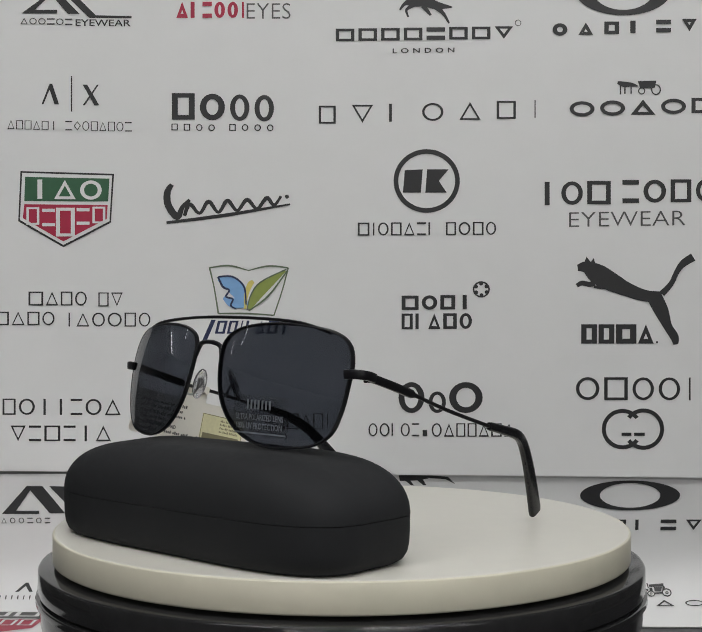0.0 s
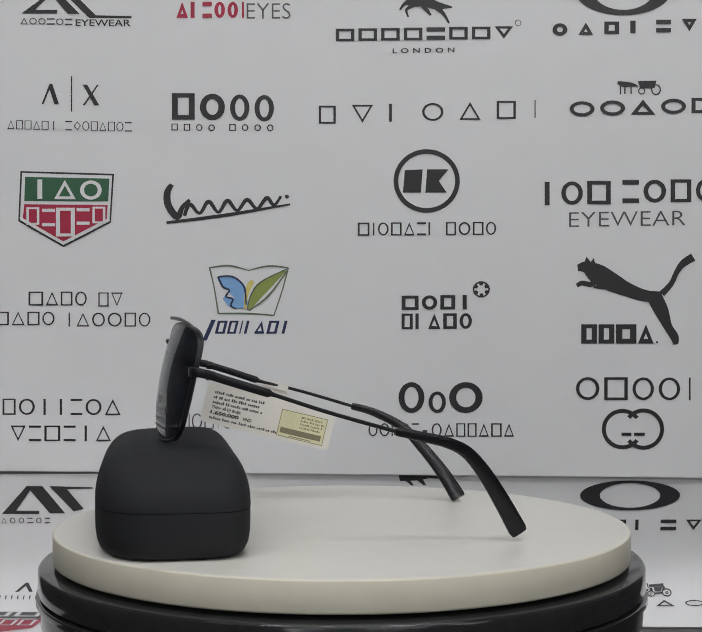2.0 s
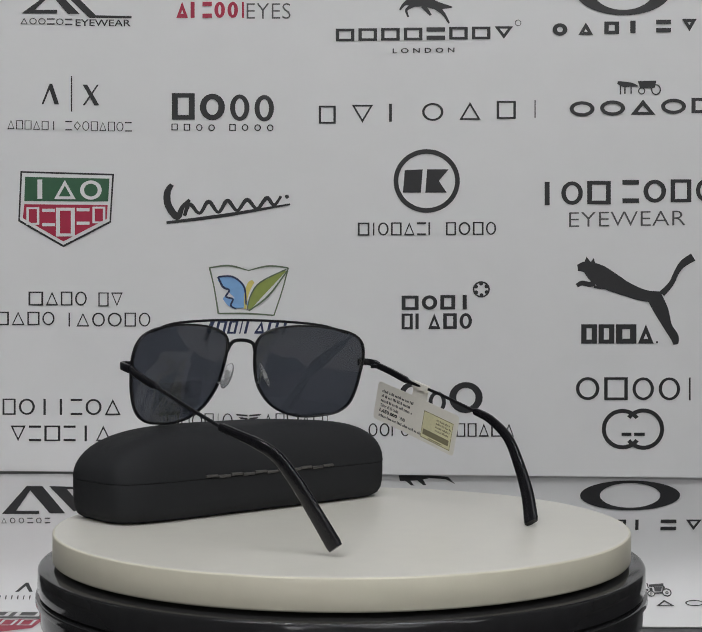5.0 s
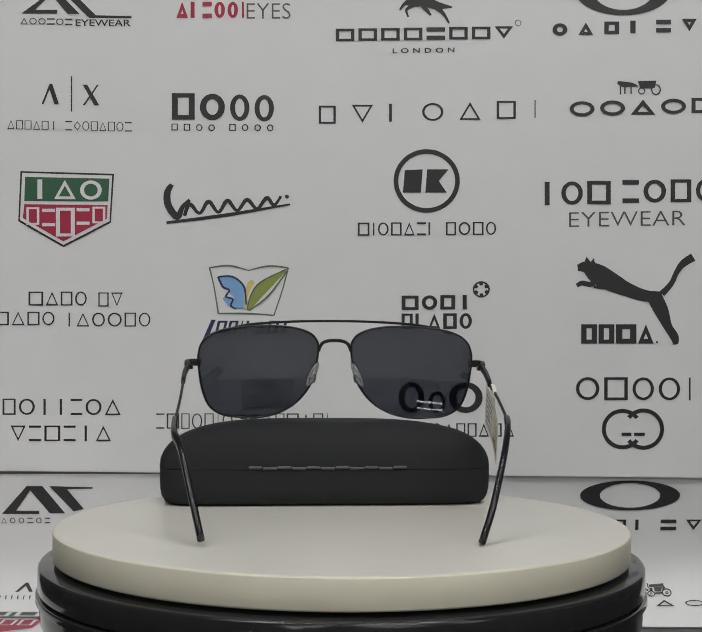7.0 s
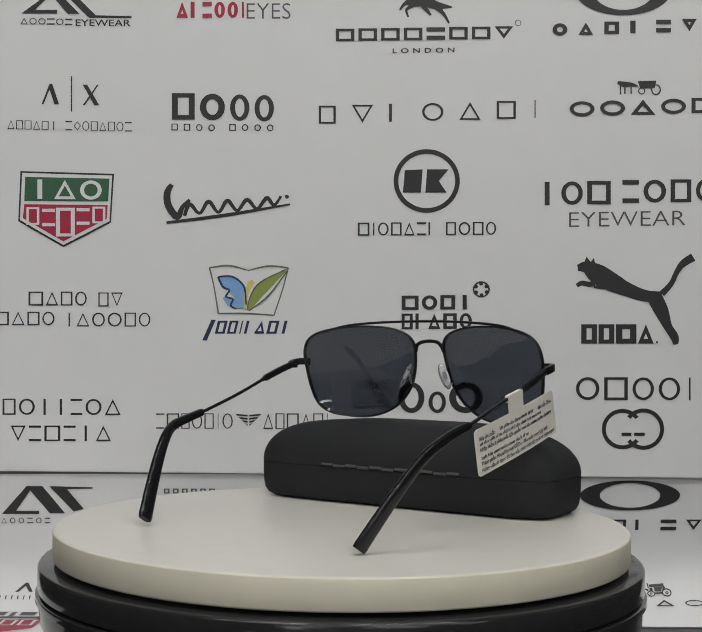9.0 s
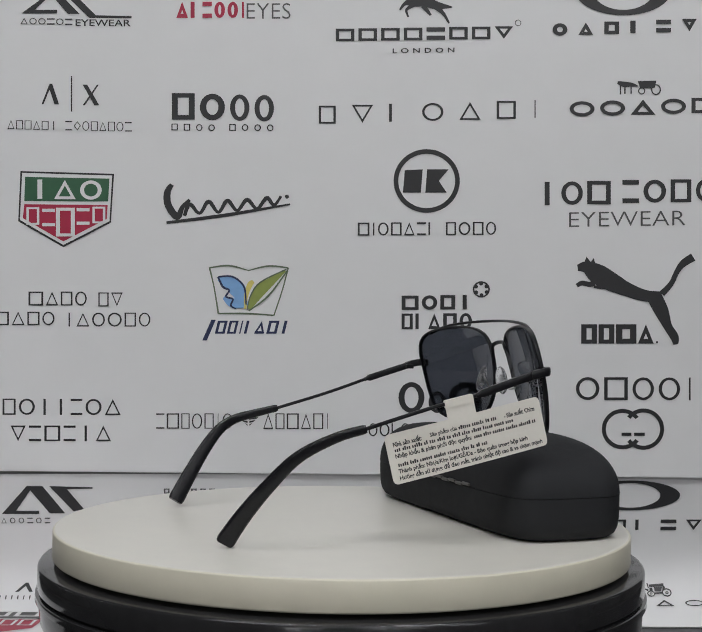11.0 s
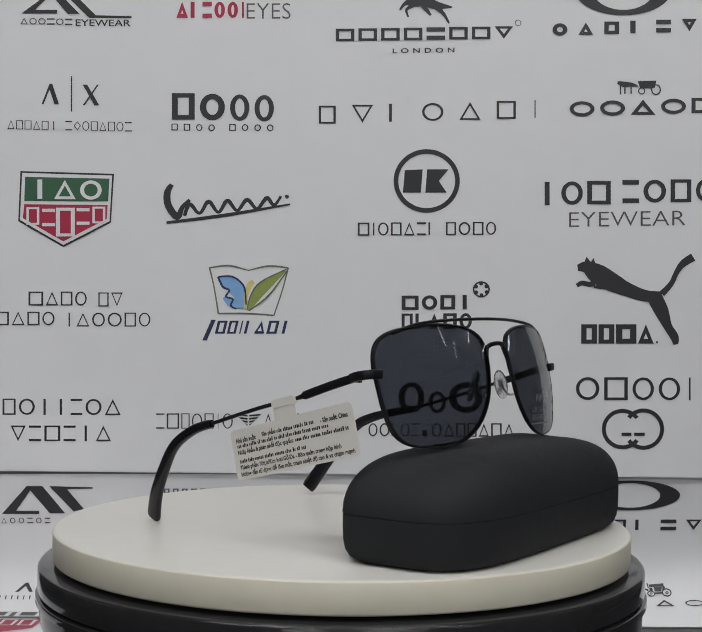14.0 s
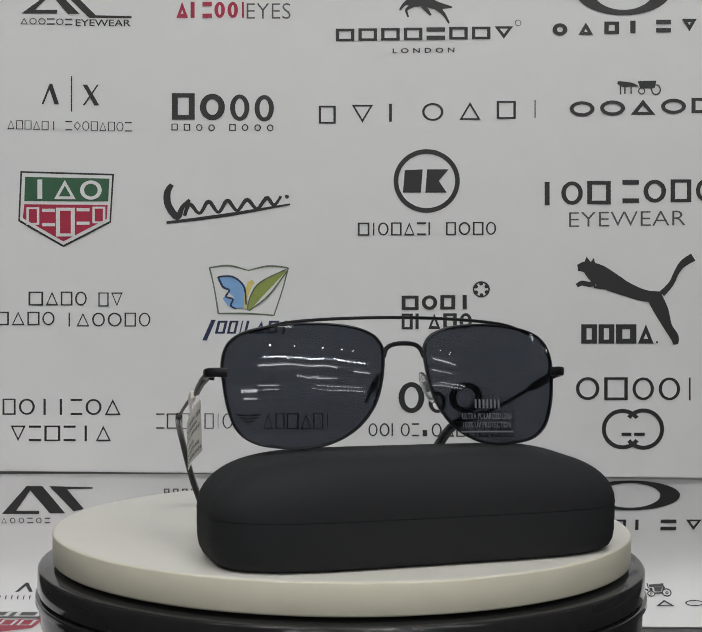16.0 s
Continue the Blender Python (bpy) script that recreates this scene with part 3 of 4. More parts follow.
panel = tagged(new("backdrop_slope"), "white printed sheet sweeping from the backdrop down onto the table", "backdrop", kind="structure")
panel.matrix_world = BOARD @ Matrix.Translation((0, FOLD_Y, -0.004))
bm = bmesh.new()
rows = []
for i in range(53):
    q = SHEET_LEN * i / 52
    rows.append([[on_sheet(x, q + x * 0.028 * (i / 52) ** 2, lift) for x in (-0.42 + 0.84 * k / 12 for k in range(13))] for lift in (0.0, -0.0008)])
loft(bm, [top + low[::-1] for top, low in rows])
part("sheet", bm, PAPER, panel, smooth=True)
ps = SweptPrint(0.001, 0.0, 0.0, 0.0006)
mark("printed_logo", lambda b: (ps.poly(b, [(-275.5, 32.0), (-255.4, 9.5), (-252.6, 13.0), (-264.3, 29.5), (-246.1, 29.5), (-246.1, 32.0)]), ps.poly(b, [(-255.4, 9.5), (-243.0, 9.5), (-225.6, 31.5), (-237.7, 31.5)]), ps.poly(b, [(-237.7, 9.5), (-203.5, 10.5), (-203.6, 11.5), (-223.7, 12.0), (-210.7, 28.0), (-218.8, 30.0)]),), INK, panel, "black slanted angular logo")
mark("printed_word", lambda b: (ps.word(b, -276.2, 35.0, -237.5, 39.5, W(6), 0.36, gap=0.6, kinds="aooeoe"),), INK, panel, "thin black row of bars")
mark("printed_logo", lambda b: (ps.ring(b, 219.9, 17.0, 39.4, 12.0, 15.6, 2.1),), INK, panel, "thick black oval ring")
mark("printed_word", lambda b: (ps.word(b, 164.9, 36.5, 276.9, 45.0, W(6), 0.59, gap=0.6, kinds="oablev"),), INK, panel, "bold black row of bars")
mark("printed_logo", lambda b: (ps.poly(b, [(37.3, 0.5), (58.5, 0.5), (60.6, 3.5), (51.4, 5.0), (38.5, 5.5)]), ps.poly(b, [(58.5, 0.5), (76.1, 2.0), (82.2, 8.0), (74.4, 4.0), (60.2, 3.0)]), ps.poly(b, [(42.6, 5.0), (46.6, 5.0), (49.7, 9.0), (47.2, 9.0)]), ps.poly(b, [(52.1, 5.0), (56.4, 4.0), (59.3, 8.5), (57.2, 9.0)]),), INK, panel, "small black galloping shape")
mark("printed_word", lambda b: (ps.word(b, -147.4, 11.5, -107.2, 15.5, W(6), 0.7, gap=0.6),), INK_GREY, panel, "dark row of bars")
mark("printed_logo", lambda b: (ps.poly(b, [(-263.6, 94.5), (-256.1, 87.0), (-254.0, 87.0), (-249.5, 94.5), (-252.4, 94.5), (-255.8, 89.5), (-260.7, 94.5)]), ps.poly(b, [(-245.7, 85.0), (-244.7, 85.0), (-243.0, 97.5), (-244.1, 97.5)]),), INK, panel, "black logo split by an upright line")
mark("printed_word", lambda b: (ps.word(b, -285.4, 97.5, -221.7, 101.0, W(14), 0.3, gap=0.6),), INK, panel, "thin black row of bars")
mark("printed_logo", lambda b: (ps.poly(b, [(234.4, 88.5), (245.9, 87.5), (245.9, 90.0), (234.6, 90.5)]), ps.poly(b, [(234.5, 91.0), (236.6, 91.0), (236.9, 94.0), (234.4, 94.0)]), ps.poly(b, [(238.1, 90.5), (244.4, 90.5), (243.2, 94.0), (238.3, 94.0)]), ps.poly(b, [(245.2, 90.0), (246.9, 90.0), (246.2, 93.0), (244.2, 94.0)]), ps.poly(b, [(228.8, 91.0), (233.5, 92.5), (233.4, 94.0), (228.8, 92.0)]), ps.poly(b, [(232.5, 87.5), (233.5, 87.5), (234.1, 91.5), (233.4, 91.5)]), ps.ring(b, 235.2, 96.0, 3.0, 2.5, 0.73, 0.78), ps.ring(b, 247.6, 95.0, 3.7, 3.5, 0.79, 0.94), ps.ring(b, 235.2, 95.8, 1.0, 0.8, 0.49, 0.46), ps.ring(b, 247.7, 95.2, 1.2, 1.2, 0.53, 0.7), ps.poly(b, [(238.1, 95.0), (244.6, 94.5), (244.4, 96.0), (237.9, 96.5)]),), INK, panel, "small black carriage shape")
mark("printed_word", lambda b: (ps.word(b, 191.0, 101.5, 298.0, 107.0, W(5), 0.45, gap=0.6, kinds="ooaob"),), INK, panel, "wide black row of bars")

sheet_flat = tagged(new("backdrop_foot"), "folded printed sheet end lying flat on the dark table", "backdrop", kind="structure")
sheet_flat.matrix_world = pose(-0.2624, 0.3076, -0.1346)
part("sheet", box(bmesh.new(), -0.158, -0.190, TABLE_Z + 0.1346, 0.114, 0.0965, 0.0, 0.0004), PAPER, sheet_flat)
pf = Print(0.00101, 0.0, 0.0, 0.0004)
mark("printed_logo", lambda b: pf.poly(b, [(-38, -91), (37, -91), (37, -67), (-38, -67)]), INK_GREY, sheet_flat, "dark band of a shield")
mark("printed_logo", lambda b: pf.poly(b, [(-38, -64), (37, -64), (35, -38), (0, -18), (-36, -38)]), INK_RED, sheet_flat, "crimson lower shield")
pf.lift = 0.0008
mark("printed_word", lambda b: pf.word(b, -32, -88, 31, -71, [1, 1.1, 1.1], 0.5), INK_WHITE, sheet_flat)
mark("printed_word", lambda b: pf.word(b, -34, -61, 33, -44, W(5), 0.45), INK_WHITE, sheet_flat)


turntable = tagged(new("turntable"), "round turntable with ivory platter on a glossy black base", "turntable")
turntable.matrix_world = pose(0, 0, TABLE_Z)
HT = -TABLE_Z
part("base_ring", lathe(bmesh.new(), [(0.100, HT - 0.0142), (0.1296, HT - 0.0144), (0.1305, HT - 0.0147), (0.1309, HT - 0.0154), (0.1310, HT - 0.0238), (0.1307, HT - 0.0245), (0.1300, HT - 0.0248), (0.100, HT - 0.0248)], 160), BASE_BLACK, turntable, "glossy black upper ring", smooth=True)
part("groove", lathe(bmesh.new(), [(0.1290, HT - 0.0246), (0.1290, HT - 0.0262)], 160), BASE_BLACK, turntable)
part("base_body", lathe(bmesh.new(), [(0.100, HT - 0.0256), (0.1311, HT - 0.0256), (0.1317, HT - 0.0260), (0.1318, HT - 0.0284), (0.1313, HT - 0.0290), (0.1304, HT - 0.0293), (0.1302, HT - 0.0320), (0.1297, HT - 0.0375), (0.1270, HT - 0.0430), (0.1235, HT - 0.0490), (0.1210, HT - 0.0560), (0.1205, 0.008), (0.119, 0.003), (0.100, 0.003)], 160), BASE_BLACK, turntable, "glossy black lower body", smooth=True)
for k in range(4):
    a = math.pi / 4 + k * math.pi / 2
    part("rubber_foot", lathe(bmesh.new(), [(0.010, 0.0), (0.011, 0.001), (0.011, 0.0025)], 20), TIP_BLACK, turntable).location = (0.1 * math.cos(a), 0.1 * math.sin(a), 0)
platter = part("platter", lathe(bmesh.new(), [(0.110, -0.0140), (0.112, -0.0122), (0.1243, -0.0121), (0.1248, -0.0118), (0.1250, -0.0113), (0.1250, -0.0008), (0.12485, -0.0005), (0.1246, -0.0003), (0.1242, -0.0002)], 192), PLATTER_EDGE, turntable, "thick cream platter turning on the base", smooth=True)
top_disc = part("top_disc", lathe(bmesh.new(), [(0.1241, -0.0002), (0.1238, -0.00003), (0.1235, 0.0)], 192), PLATTER, platter, "ivory white platter top", smooth=True)


# ------------------------------------------------------------------ spectacle case
CASE_AT = Matrix.Translation((-0.0139, 0.0795, 0)) @ Matrix.Rotation(radians(7.66), 4, "Z")
CA, CF, CB, SEAM, CTOP = 0.0820, 0.0255, 0.0350, 0.018, 0.0403


def case_outline(s, n=96):
    """Plan of the case at the scale s: straight hinge side, bowed front."""
    out = []
    for i in range(n):
        a = 2 * math.pi * i / n
        c, d = math.cos(a), math.sin(a)
        px, py = (4.95, 2.16) if d > 0 else (8.4, 6.4)
        x = math.copysign(abs(c) ** (2 / px), c)
        y = math.copysign(abs(d) ** (2 / py), d)
        out.append((x * s * CA, y * s * (CF if d > 0 else CB)))
    return out


def case_ring(inset, z):
    pts = case_outline(1.0)
    return [CASE_AT @ Vector((x * (CA - inset) / CA, y * (CB - inset) / CB, z)) for x, y in pts]


case = tagged(new("spectacle_case"), "closed matte black hard spectacle case lying on the platter", "spectacle case")
rings = [case_ring(i, z) for i, z in ((0.0075, 0.0), (0.0045, 0.0005), (0.0022, 0.0020), (0.0009, 0.0045), (0.0003, 0.008), (0.0001, 0.013), (0.0001, SEAM - 0.0002), (0.0003, SEAM - 0.00005))]
part("bottom_shell", loft(bmesh.new(), rings), CASE_BLACK, case, smooth=True)
rings = [case_ring(0.0003, SEAM + 0.00002), case_ring(0.0, SEAM + 0.00015), case_ring(0.0, SEAM + 0.0007)]
for k in range(1, 27):
    s = 1 - (k / 26) ** 1.6 * 0.985
    pts = case_outline(1.0)
    ring = []
    for x, y in pts:
        r = min(1.0, s ** (4.0 + (1.5 * min(-y / CB, 1.0) if y < 0 else -0.2 * y / CF)))
        x, y = x * s, y * s
        ring.append(CASE_AT @ Vector((x, y, SEAM + 0.0007 + (CTOP - SEAM - 0.0007) * math.sqrt(max(0.0, 1 - r)))))
    rings.append(ring)
part("lid", loft(bmesh.new(), rings), CASE_BLACK, case, smooth=True)
# piano hinge along the straight side
for k in range(11):
    x0 = -0.0386 + k * 0.0070
    bm = bmesh.new()
    bmesh.ops.create_cone(bm, cap_ends=True, segments=12, radius1=0.0007, radius2=0.0007, depth=0.0064, matrix=CASE_AT @ Matrix.Translation((x0 + 0.0035, -CB - 0.0003, SEAM + (0.0006 if k % 2 else 0.0011))) @ Matrix.Rotation(math.pi / 2, 4, "Y"))
    part("hinge_knuckle", bm, HINGE_DARK, case, "dark grey hinge knuckle" if k == 0 else "")


# ------------------------------------------------------------------ sunglasses
GL = Matrix.Translation((-0.0085, 0.0782, 0)) @ Matrix.Rotation(radians(4.9), 4, "Z")
glasses = tagged(new("sunglasses"), "black metal navigator sunglasses with smoke lenses, resting on the case", "sunglasses")
LEAN = Matrix.Translation((0, -0.0005, 0.0657)) @ Matrix.Rotation(radians(9.7), 4, "X")
# lens outline in millimetres from the bridge and from the lens middle
OUTLINE = [(7.8, 11.0), (9.0, 16.0), (12.8, 19.6), (21.0, 22.3), (34.0, 23.6), (47.0, 23.3), (58.8, 21.6), (65.9, 17.5), (68.7, 10.0), (68.2, -0.5), (66.6, -9.5), (63.3, -17.2), (57.0, -22.0), (48.0, -24.0), (38.0, -24.6), (28.0, -22.6), (19.0, -17.4), (12.4, -9.2), (9.2, 0.0)]


# temples, millimetres: across, along, up
RIGHT_ROD = [(72.9, -46.0, 59.4), (73.2, -66.0, 54.4), (73.0, -93.5, 46.2)]
LEFT_ROD = [(72.7, -44.5, 60.2), (71.8, -66.0, 53.1), (71.2, -93.0, 45.3)]
RIGHT_TIP = [(73.0, -91.5, 46.8), (71.5, -103.0, 43.5), (68.1, -117.0, 36.0), (63.9, -127.6, 24.7), (59.5, -136.4, 12.9), (54.8, -142.7, 1.9)]
LEFT_TIP = [(71.2, -91.0, 45.9), (70.4, -102.0, 43.5), (69.2, -112.3, 40.9), (66.0, -120.5, 36.6), (62.9, -128.0, 28.2), (59.4, -135.7, 16.8), (55.3, -144.0, 3.2)]


def lens_face(x, z):
    """Front of the lens, millimetres forward of the frame's line."""
    ax = abs(x)
    c = (ax - 39.0) / 31.5
    return -0.232 * (ax - 8) + 0.3 + 4.3 * (1 - c * c) - 2.6 * (z / 24.0) ** 2


def on_lens(side, x, z, off=0.0):
    return GL @ LEAN @ Vector((side * x * 0.001, (lens_face(x, z) + off) * 0.001, z * 0.001))


for side in (-1, 1):
    rim = smooth_line([(x, z, 0) for x, z in OUTLINE], 5, closed=True)
    # lens: front and back skins
    bm = bmesh.new()
    rings = []
    for off, scales in ((0.9, (0.02, 0.25, 0.5, 0.72, 0.88, 1.0)), (-0.9, (1.0, 0.88, 0.72, 0.5, 0.25, 0.02))):
        for s in scales:
            rings.append([on_lens(side, 38 + (p.x - 38) * s * 0.976, p.y * s * 0.968, off) for p in rim])
    loft(bm, rings)
    part("lens", bm, LENS, glasses, "dark smoke grey tinted lens", smooth=True)
    bm = bmesh.new()
    path = [on_lens(side, 38 + (p.x - 38) * 0.981, p.y * 0.974) for p in rim]
    sweep(bm, path, [(0.00105, 0.00058)], side=GL.to_3x3() @ Vector((0, 1, 0)), closed=True, n=8)
    part("rim", bm, FRAME_BLACK, glasses, smooth=True)
    # end piece
    bm = bmesh.new()
    pts = smooth_line([GL @ Vector(q) for q in ((side * 0.0668, -0.0128, 0.0690), (side * 0.0705, -0.0132, 0.0692), (side * 0.0731, -0.0148, 0.0690), (side * 0.0737, -0.0182, 0.0684), (side * 0.0731, -0.0215, 0.0675))], 5)
    sweep(bm, pts, [(0.0018, 0.0011)], side=(0, 0, 1), n=12, power=4)
    part("end_piece", bm, FRAME_BLACK, glasses, smooth=True)
    bm = bmesh.new()
    box(bm, -0.0009, -0.0020, -0.0011, 0.0009, 0.0020, 0.0011, 0.0003)
    bmesh.ops.transform(bm, matrix=GL @ pose(side * 0.0712, -0.0205, 0.0670), verts=bm.verts[:])
    part("hinge", bm, FRAME_BLACK, glasses, "small dark metal hinge")
    # temple: broad front bar, thin rod, acetate tip
    ends = RIGHT_TIP if side > 0 else LEFT_TIP
    mids = RIGHT_ROD if side > 0 else LEFT_ROD
    at = lambda q: GL @ Vector((side * q[0] * 0.001, q[1] * 0.001, q[2] * 0.001))
    front = smooth_line([at((72.4, -19.5, 68.0)), at((73.2, -31.0, 64.4)), at(mids[0])], 8)
    bm = bmesh.new()
    m = len(front)
    sweep(bm, front, [((0.0017 if i < m - 2 else 0.0009), 0.0010) for i in range(m)], side=(0, 0, 1), n=12, power=4)
    temple = part("temple", bm, FRAME_BLACK, glasses, smooth=True)
    bm = bmesh.new()
    sweep(bm, smooth_line([at(q) for q in mids], 8), [(0.0008, 0.0006)], side=(0, 0, 1), n=10)
    part("temple_rod", bm, FRAME_BLACK, temple, smooth=True)
    tipline = smooth_line([at(q) for q in ends], 6)
    m = len(tipline)
    bm = bmesh.new()
    sweep(bm, tipline, [(0.0013 + 0.0002 * i / m, (0.0018 + 0.0021 * (i / (m - 1)) ** 1.4) * (0.86 if i in (0, m - 1) else 1)) for i in range(m)], side=GL.to_3x3() @ Vector((1, 0, 0)), n=14, power=3.4)
    part("temple_tip", bm, TIP_BLACK, temple, "glossy black acetate temple tip", smooth=True)
    # nose pad on its wire
    bm = bmesh.new()
    wire = smooth_line([on_lens(side, 12.2, -6.0, -0.6), GL @ LEAN @ Vector((side * 0.0105, -0.0030, -0.0060)), GL @ LEAN @ Vector((side * 0.0098, -0.0050, -0.0020)), GL @ LEAN @ Vector((side * 0.0110, -0.0058, 0.0010))], 5)
    sweep(bm, wire, [(0.0005, 0.0005)], n=8)
    arm = part("nose_pad_arm", bm, METAL, glasses, "thin bent metal nose pad wire", smooth=True)
    bm = bmesh.new()
    bmesh.ops.create_uvsphere(bm, u_segments=20, v_segments=12, radius=1.0)
    bmesh.ops.transform(bm, matrix=GL @ LEAN @ pose(side * 0.0112, -0.0062, -0.0015, 0, side * -28, side * -25) @ Matrix.Diagonal((0.0012, 0.0028, 0.0068, 1)), verts=bm.verts[:])
    part("nose_pad", bm, PAD, arm, "clear silicone nose pad", smooth=True)
    bm = bmesh.new()
    box(bm, -0.0005, -0.0010, -0.0021, 0.0005, 0.0010, 0.0021, 0.0003)
    bmesh.ops.transform(bm, matrix=GL @ LEAN @ pose(side * 0.0112, -0.0062, -0.0010, 0, side * -28, side * -25), verts=bm.verts[:])
    part("pad_core", bm, METAL, arm, "bright metal core inside the nose pad")

# double bridge
bm = bmesh.new()
bar = smooth_line([on_lens(-1, 58, 20.4), on_lens(-1, 45, 23.6, 0.3), on_lens(-1, 25, 24.8, 0.4), GL @ LEAN @ Vector((0, 0.0012, 0.0248)), on_lens(1, 25, 24.8, 0.4), on_lens(1, 45, 23.6, 0.3), on_lens(1, 58, 20.4)], 8)
sweep(bm, bar, [(0.0007, 0.00065)], side=(0, 1, 0), n=10)
part("brow_bar", bm, FRAME_BLACK, glasses, smooth=True)
bm = bmesh.new()
bar = smooth_line([on_lens(-1, 8.3, 9.5), on_lens(-1, 6.6, 13.2, 0.3), GL @ LEAN @ Vector((-0.003, 0.0010, 0.0146)), GL @ LEAN @ Vector((0.003, 0.0010, 0.0146)), on_lens(1, 6.6, 13.2, 0.3), on_lens(1, 8.3, 9.5)], 8)
sweep(bm, bar, [(0.0009, 0.0009)], side=(0, 1, 0), n=10)
part("bridge", bm, FRAME_BLACK, glasses, smooth=True)

# print on one lens


def lens_patch(name, x0, x1, z0, z1, mat, label="", off=1.15, cells=6):
    bm = bmesh.new()
    grid = [[bm.verts.new(on_lens(-1, x0 + (x1 - x0) * i / cells, z, off)) for i in range(cells + 1)] for z in (z0, z1)]
    for i in range(cells):
        bm.faces.new((grid[0][i], grid[0][i + 1], grid[1][i + 1], grid[1][i]))
    return part(name, bm, mat, glasses, label, smooth=True)


lens_patch("lens_sticker", 20.5, 47.0, -20.5, -5.2, LENS_LABEL, "dark translucent lens sticker")
for k in range(7):
    lens_patch("printed_bar", 28.0 + k * 1.75, 28.85 + k * 1.75, -10.4, -7.0, LENS_PRINT, "", 1.3, 2)


def lens_text(words, x0, x1, z0, z1):
    cu = bpy.data.curves.new("lens_text", "FONT")
    cu.body, cu.resolution_u = words, 2
    tmp = new("tmp_text", cu)
    bpy.context.view_layer.update()
    me = bpy.data.meshes.new_from_object(tmp.evaluated_get(bpy.context.evaluated_depsgraph_get()))
    bpy.data.objects.remove(tmp)
    xs, ys = [v.co.x for v in me.vertices], [v.co.y for v in me.vertices]
    for v in me.vertices:
        u, w = (v.co.x - min(xs)) / (max(xs) - min(xs)), (v.co.y - min(ys)) / (max(ys) - min(ys))
        v.co = on_lens(-1, x0 + (x1 - x0) * u, z0 + (z1 - z0) * w, 1.3)
    me.materials.append(LENS_PRINT)
    ob = new("lens_text", me)
    ob.parent = glasses
    ob["label"] = "small pale print on the lens"


lens_text("ULTRA POLARIZED LENS", 22.5, 45.0, -14.6, -12.3)
lens_text("100% UV PROTECTION", 23.0, 44.5, -17.9, -15.6)
lens_patch("printed_bar", 22.0, 46.0, -19.7, -19.1, LENS_PRINT, "", 1.3, 4)

# price label hanging from one temple: along it, up it, outward
E1 = Vector((4.5, 62.5, 15.1)).normalized()
E3 = E1.cross(Vector((0, -0.24, 0.97))).normalized()
E2 = E3.cross(E1)
TAG = GL @ Matrix.Translation((0.0712, -0.0784, 0.0248)) @ Matrix((E1, E2, E3)).transposed().to_4x4()


def tag_shape(name, build, mat, label="", parent=None):
    bm = bmesh.new()
    build(bm)
    for v in bm.verts:
        v.co = TAG @ (v.co * 0.001)
    return part(name, bm, mat, parent or glasses, label)


def round_plate(bm, x0, y0, x1, y1, r, z0, z1):
    ring = []
    for cx, cy, a0 in ((x1 - r, y1 - r, 0), (x0 + r, y1 - r, 90), (x0 + r, y0 + r, 180), (x1 - r, y0 + r, 270)):
        ring += [(cx + r * math.cos(radians(a0 + k * 22.5)), cy + r * math.sin(radians(a0 + k * 22.5))) for k in range(5)]
    loft(bm, [[(x, y, z) for x, y in ring] for z in (z0, z1)])


def curl(bm):
    """The film bows a little along its length."""
    for v in bm.verts:
        v.co.z += 0.9 * math.sin(v.co.x / 64.5 * math.pi) - 0.5


def strip(bm, x0, x1, y0, y1, z):
    n = max(1, int(abs(x1 - x0) / 4))
    for k in range(n):
        a, b = x0 + (x1 - x0) * k / n, x0 + (x1 - x0) * (k + 1) / n
        bm.faces.new([bm.verts.new(p) for p in ((a, y0, z), (b, y0, z), (b, y1, z), (a, y1, z))])


def plate(bm):
    round_plate(bm, -0.6, -0.2, 65.2, 19.8, 2.0, -0.12, 0.12)
    bmesh.ops.bisect_plane(bm, geom=bm.verts[:] + bm.edges[:] + bm.faces[:], plane_co=(21.5, 0, 0), plane_no=(1, 0, 0))
    bmesh.ops.bisect_plane(bm, geom=bm.verts[:] + bm.edges[:] + bm.faces[:], plane_co=(32, 0, 0), plane_no=(1, 0, 0))
    bmesh.ops.bisect_plane(bm, geom=bm.verts[:] + bm.edges[:] + bm.faces[:], plane_co=(43, 0, 0), plane_no=(1, 0, 0))
    curl(bm)


tag = tag_shape("price_label", plate, TAG_WHITE, "white hanging price label with small print")
tag_shape("label_loop", lambda bm: (round_plate(bm, 26.0, 18.6, 38.0, 26.6, 0.4, 0.30, 0.55), round_plate(bm, 26.0, 24.2, 38.0, 27.4, 0.6, -0.9, 0.9)), TAG_WHITE, "white label neck folded round the temple", tag)
random.seed(5)


def small_print(bm, x0, x1, y0, y1, z, step):
    """A line of unreadable small print: short bars, one for each character."""
    x = x0
    while abs(x - x0) < abs(x1 - x0):
        for _ in range(random.randint(2, 6)):
            top = random.choice((1.0, 0.78, 0.66, 0.66))
            if abs(x - x0) < abs(x1 - x0):
                strip(bm, x, x + step * random.uniform(0.6, 0.8), y0, y0 + (y1 - y0) * top, z)
            x += step
        x += step * 0.7
    curl(bm)


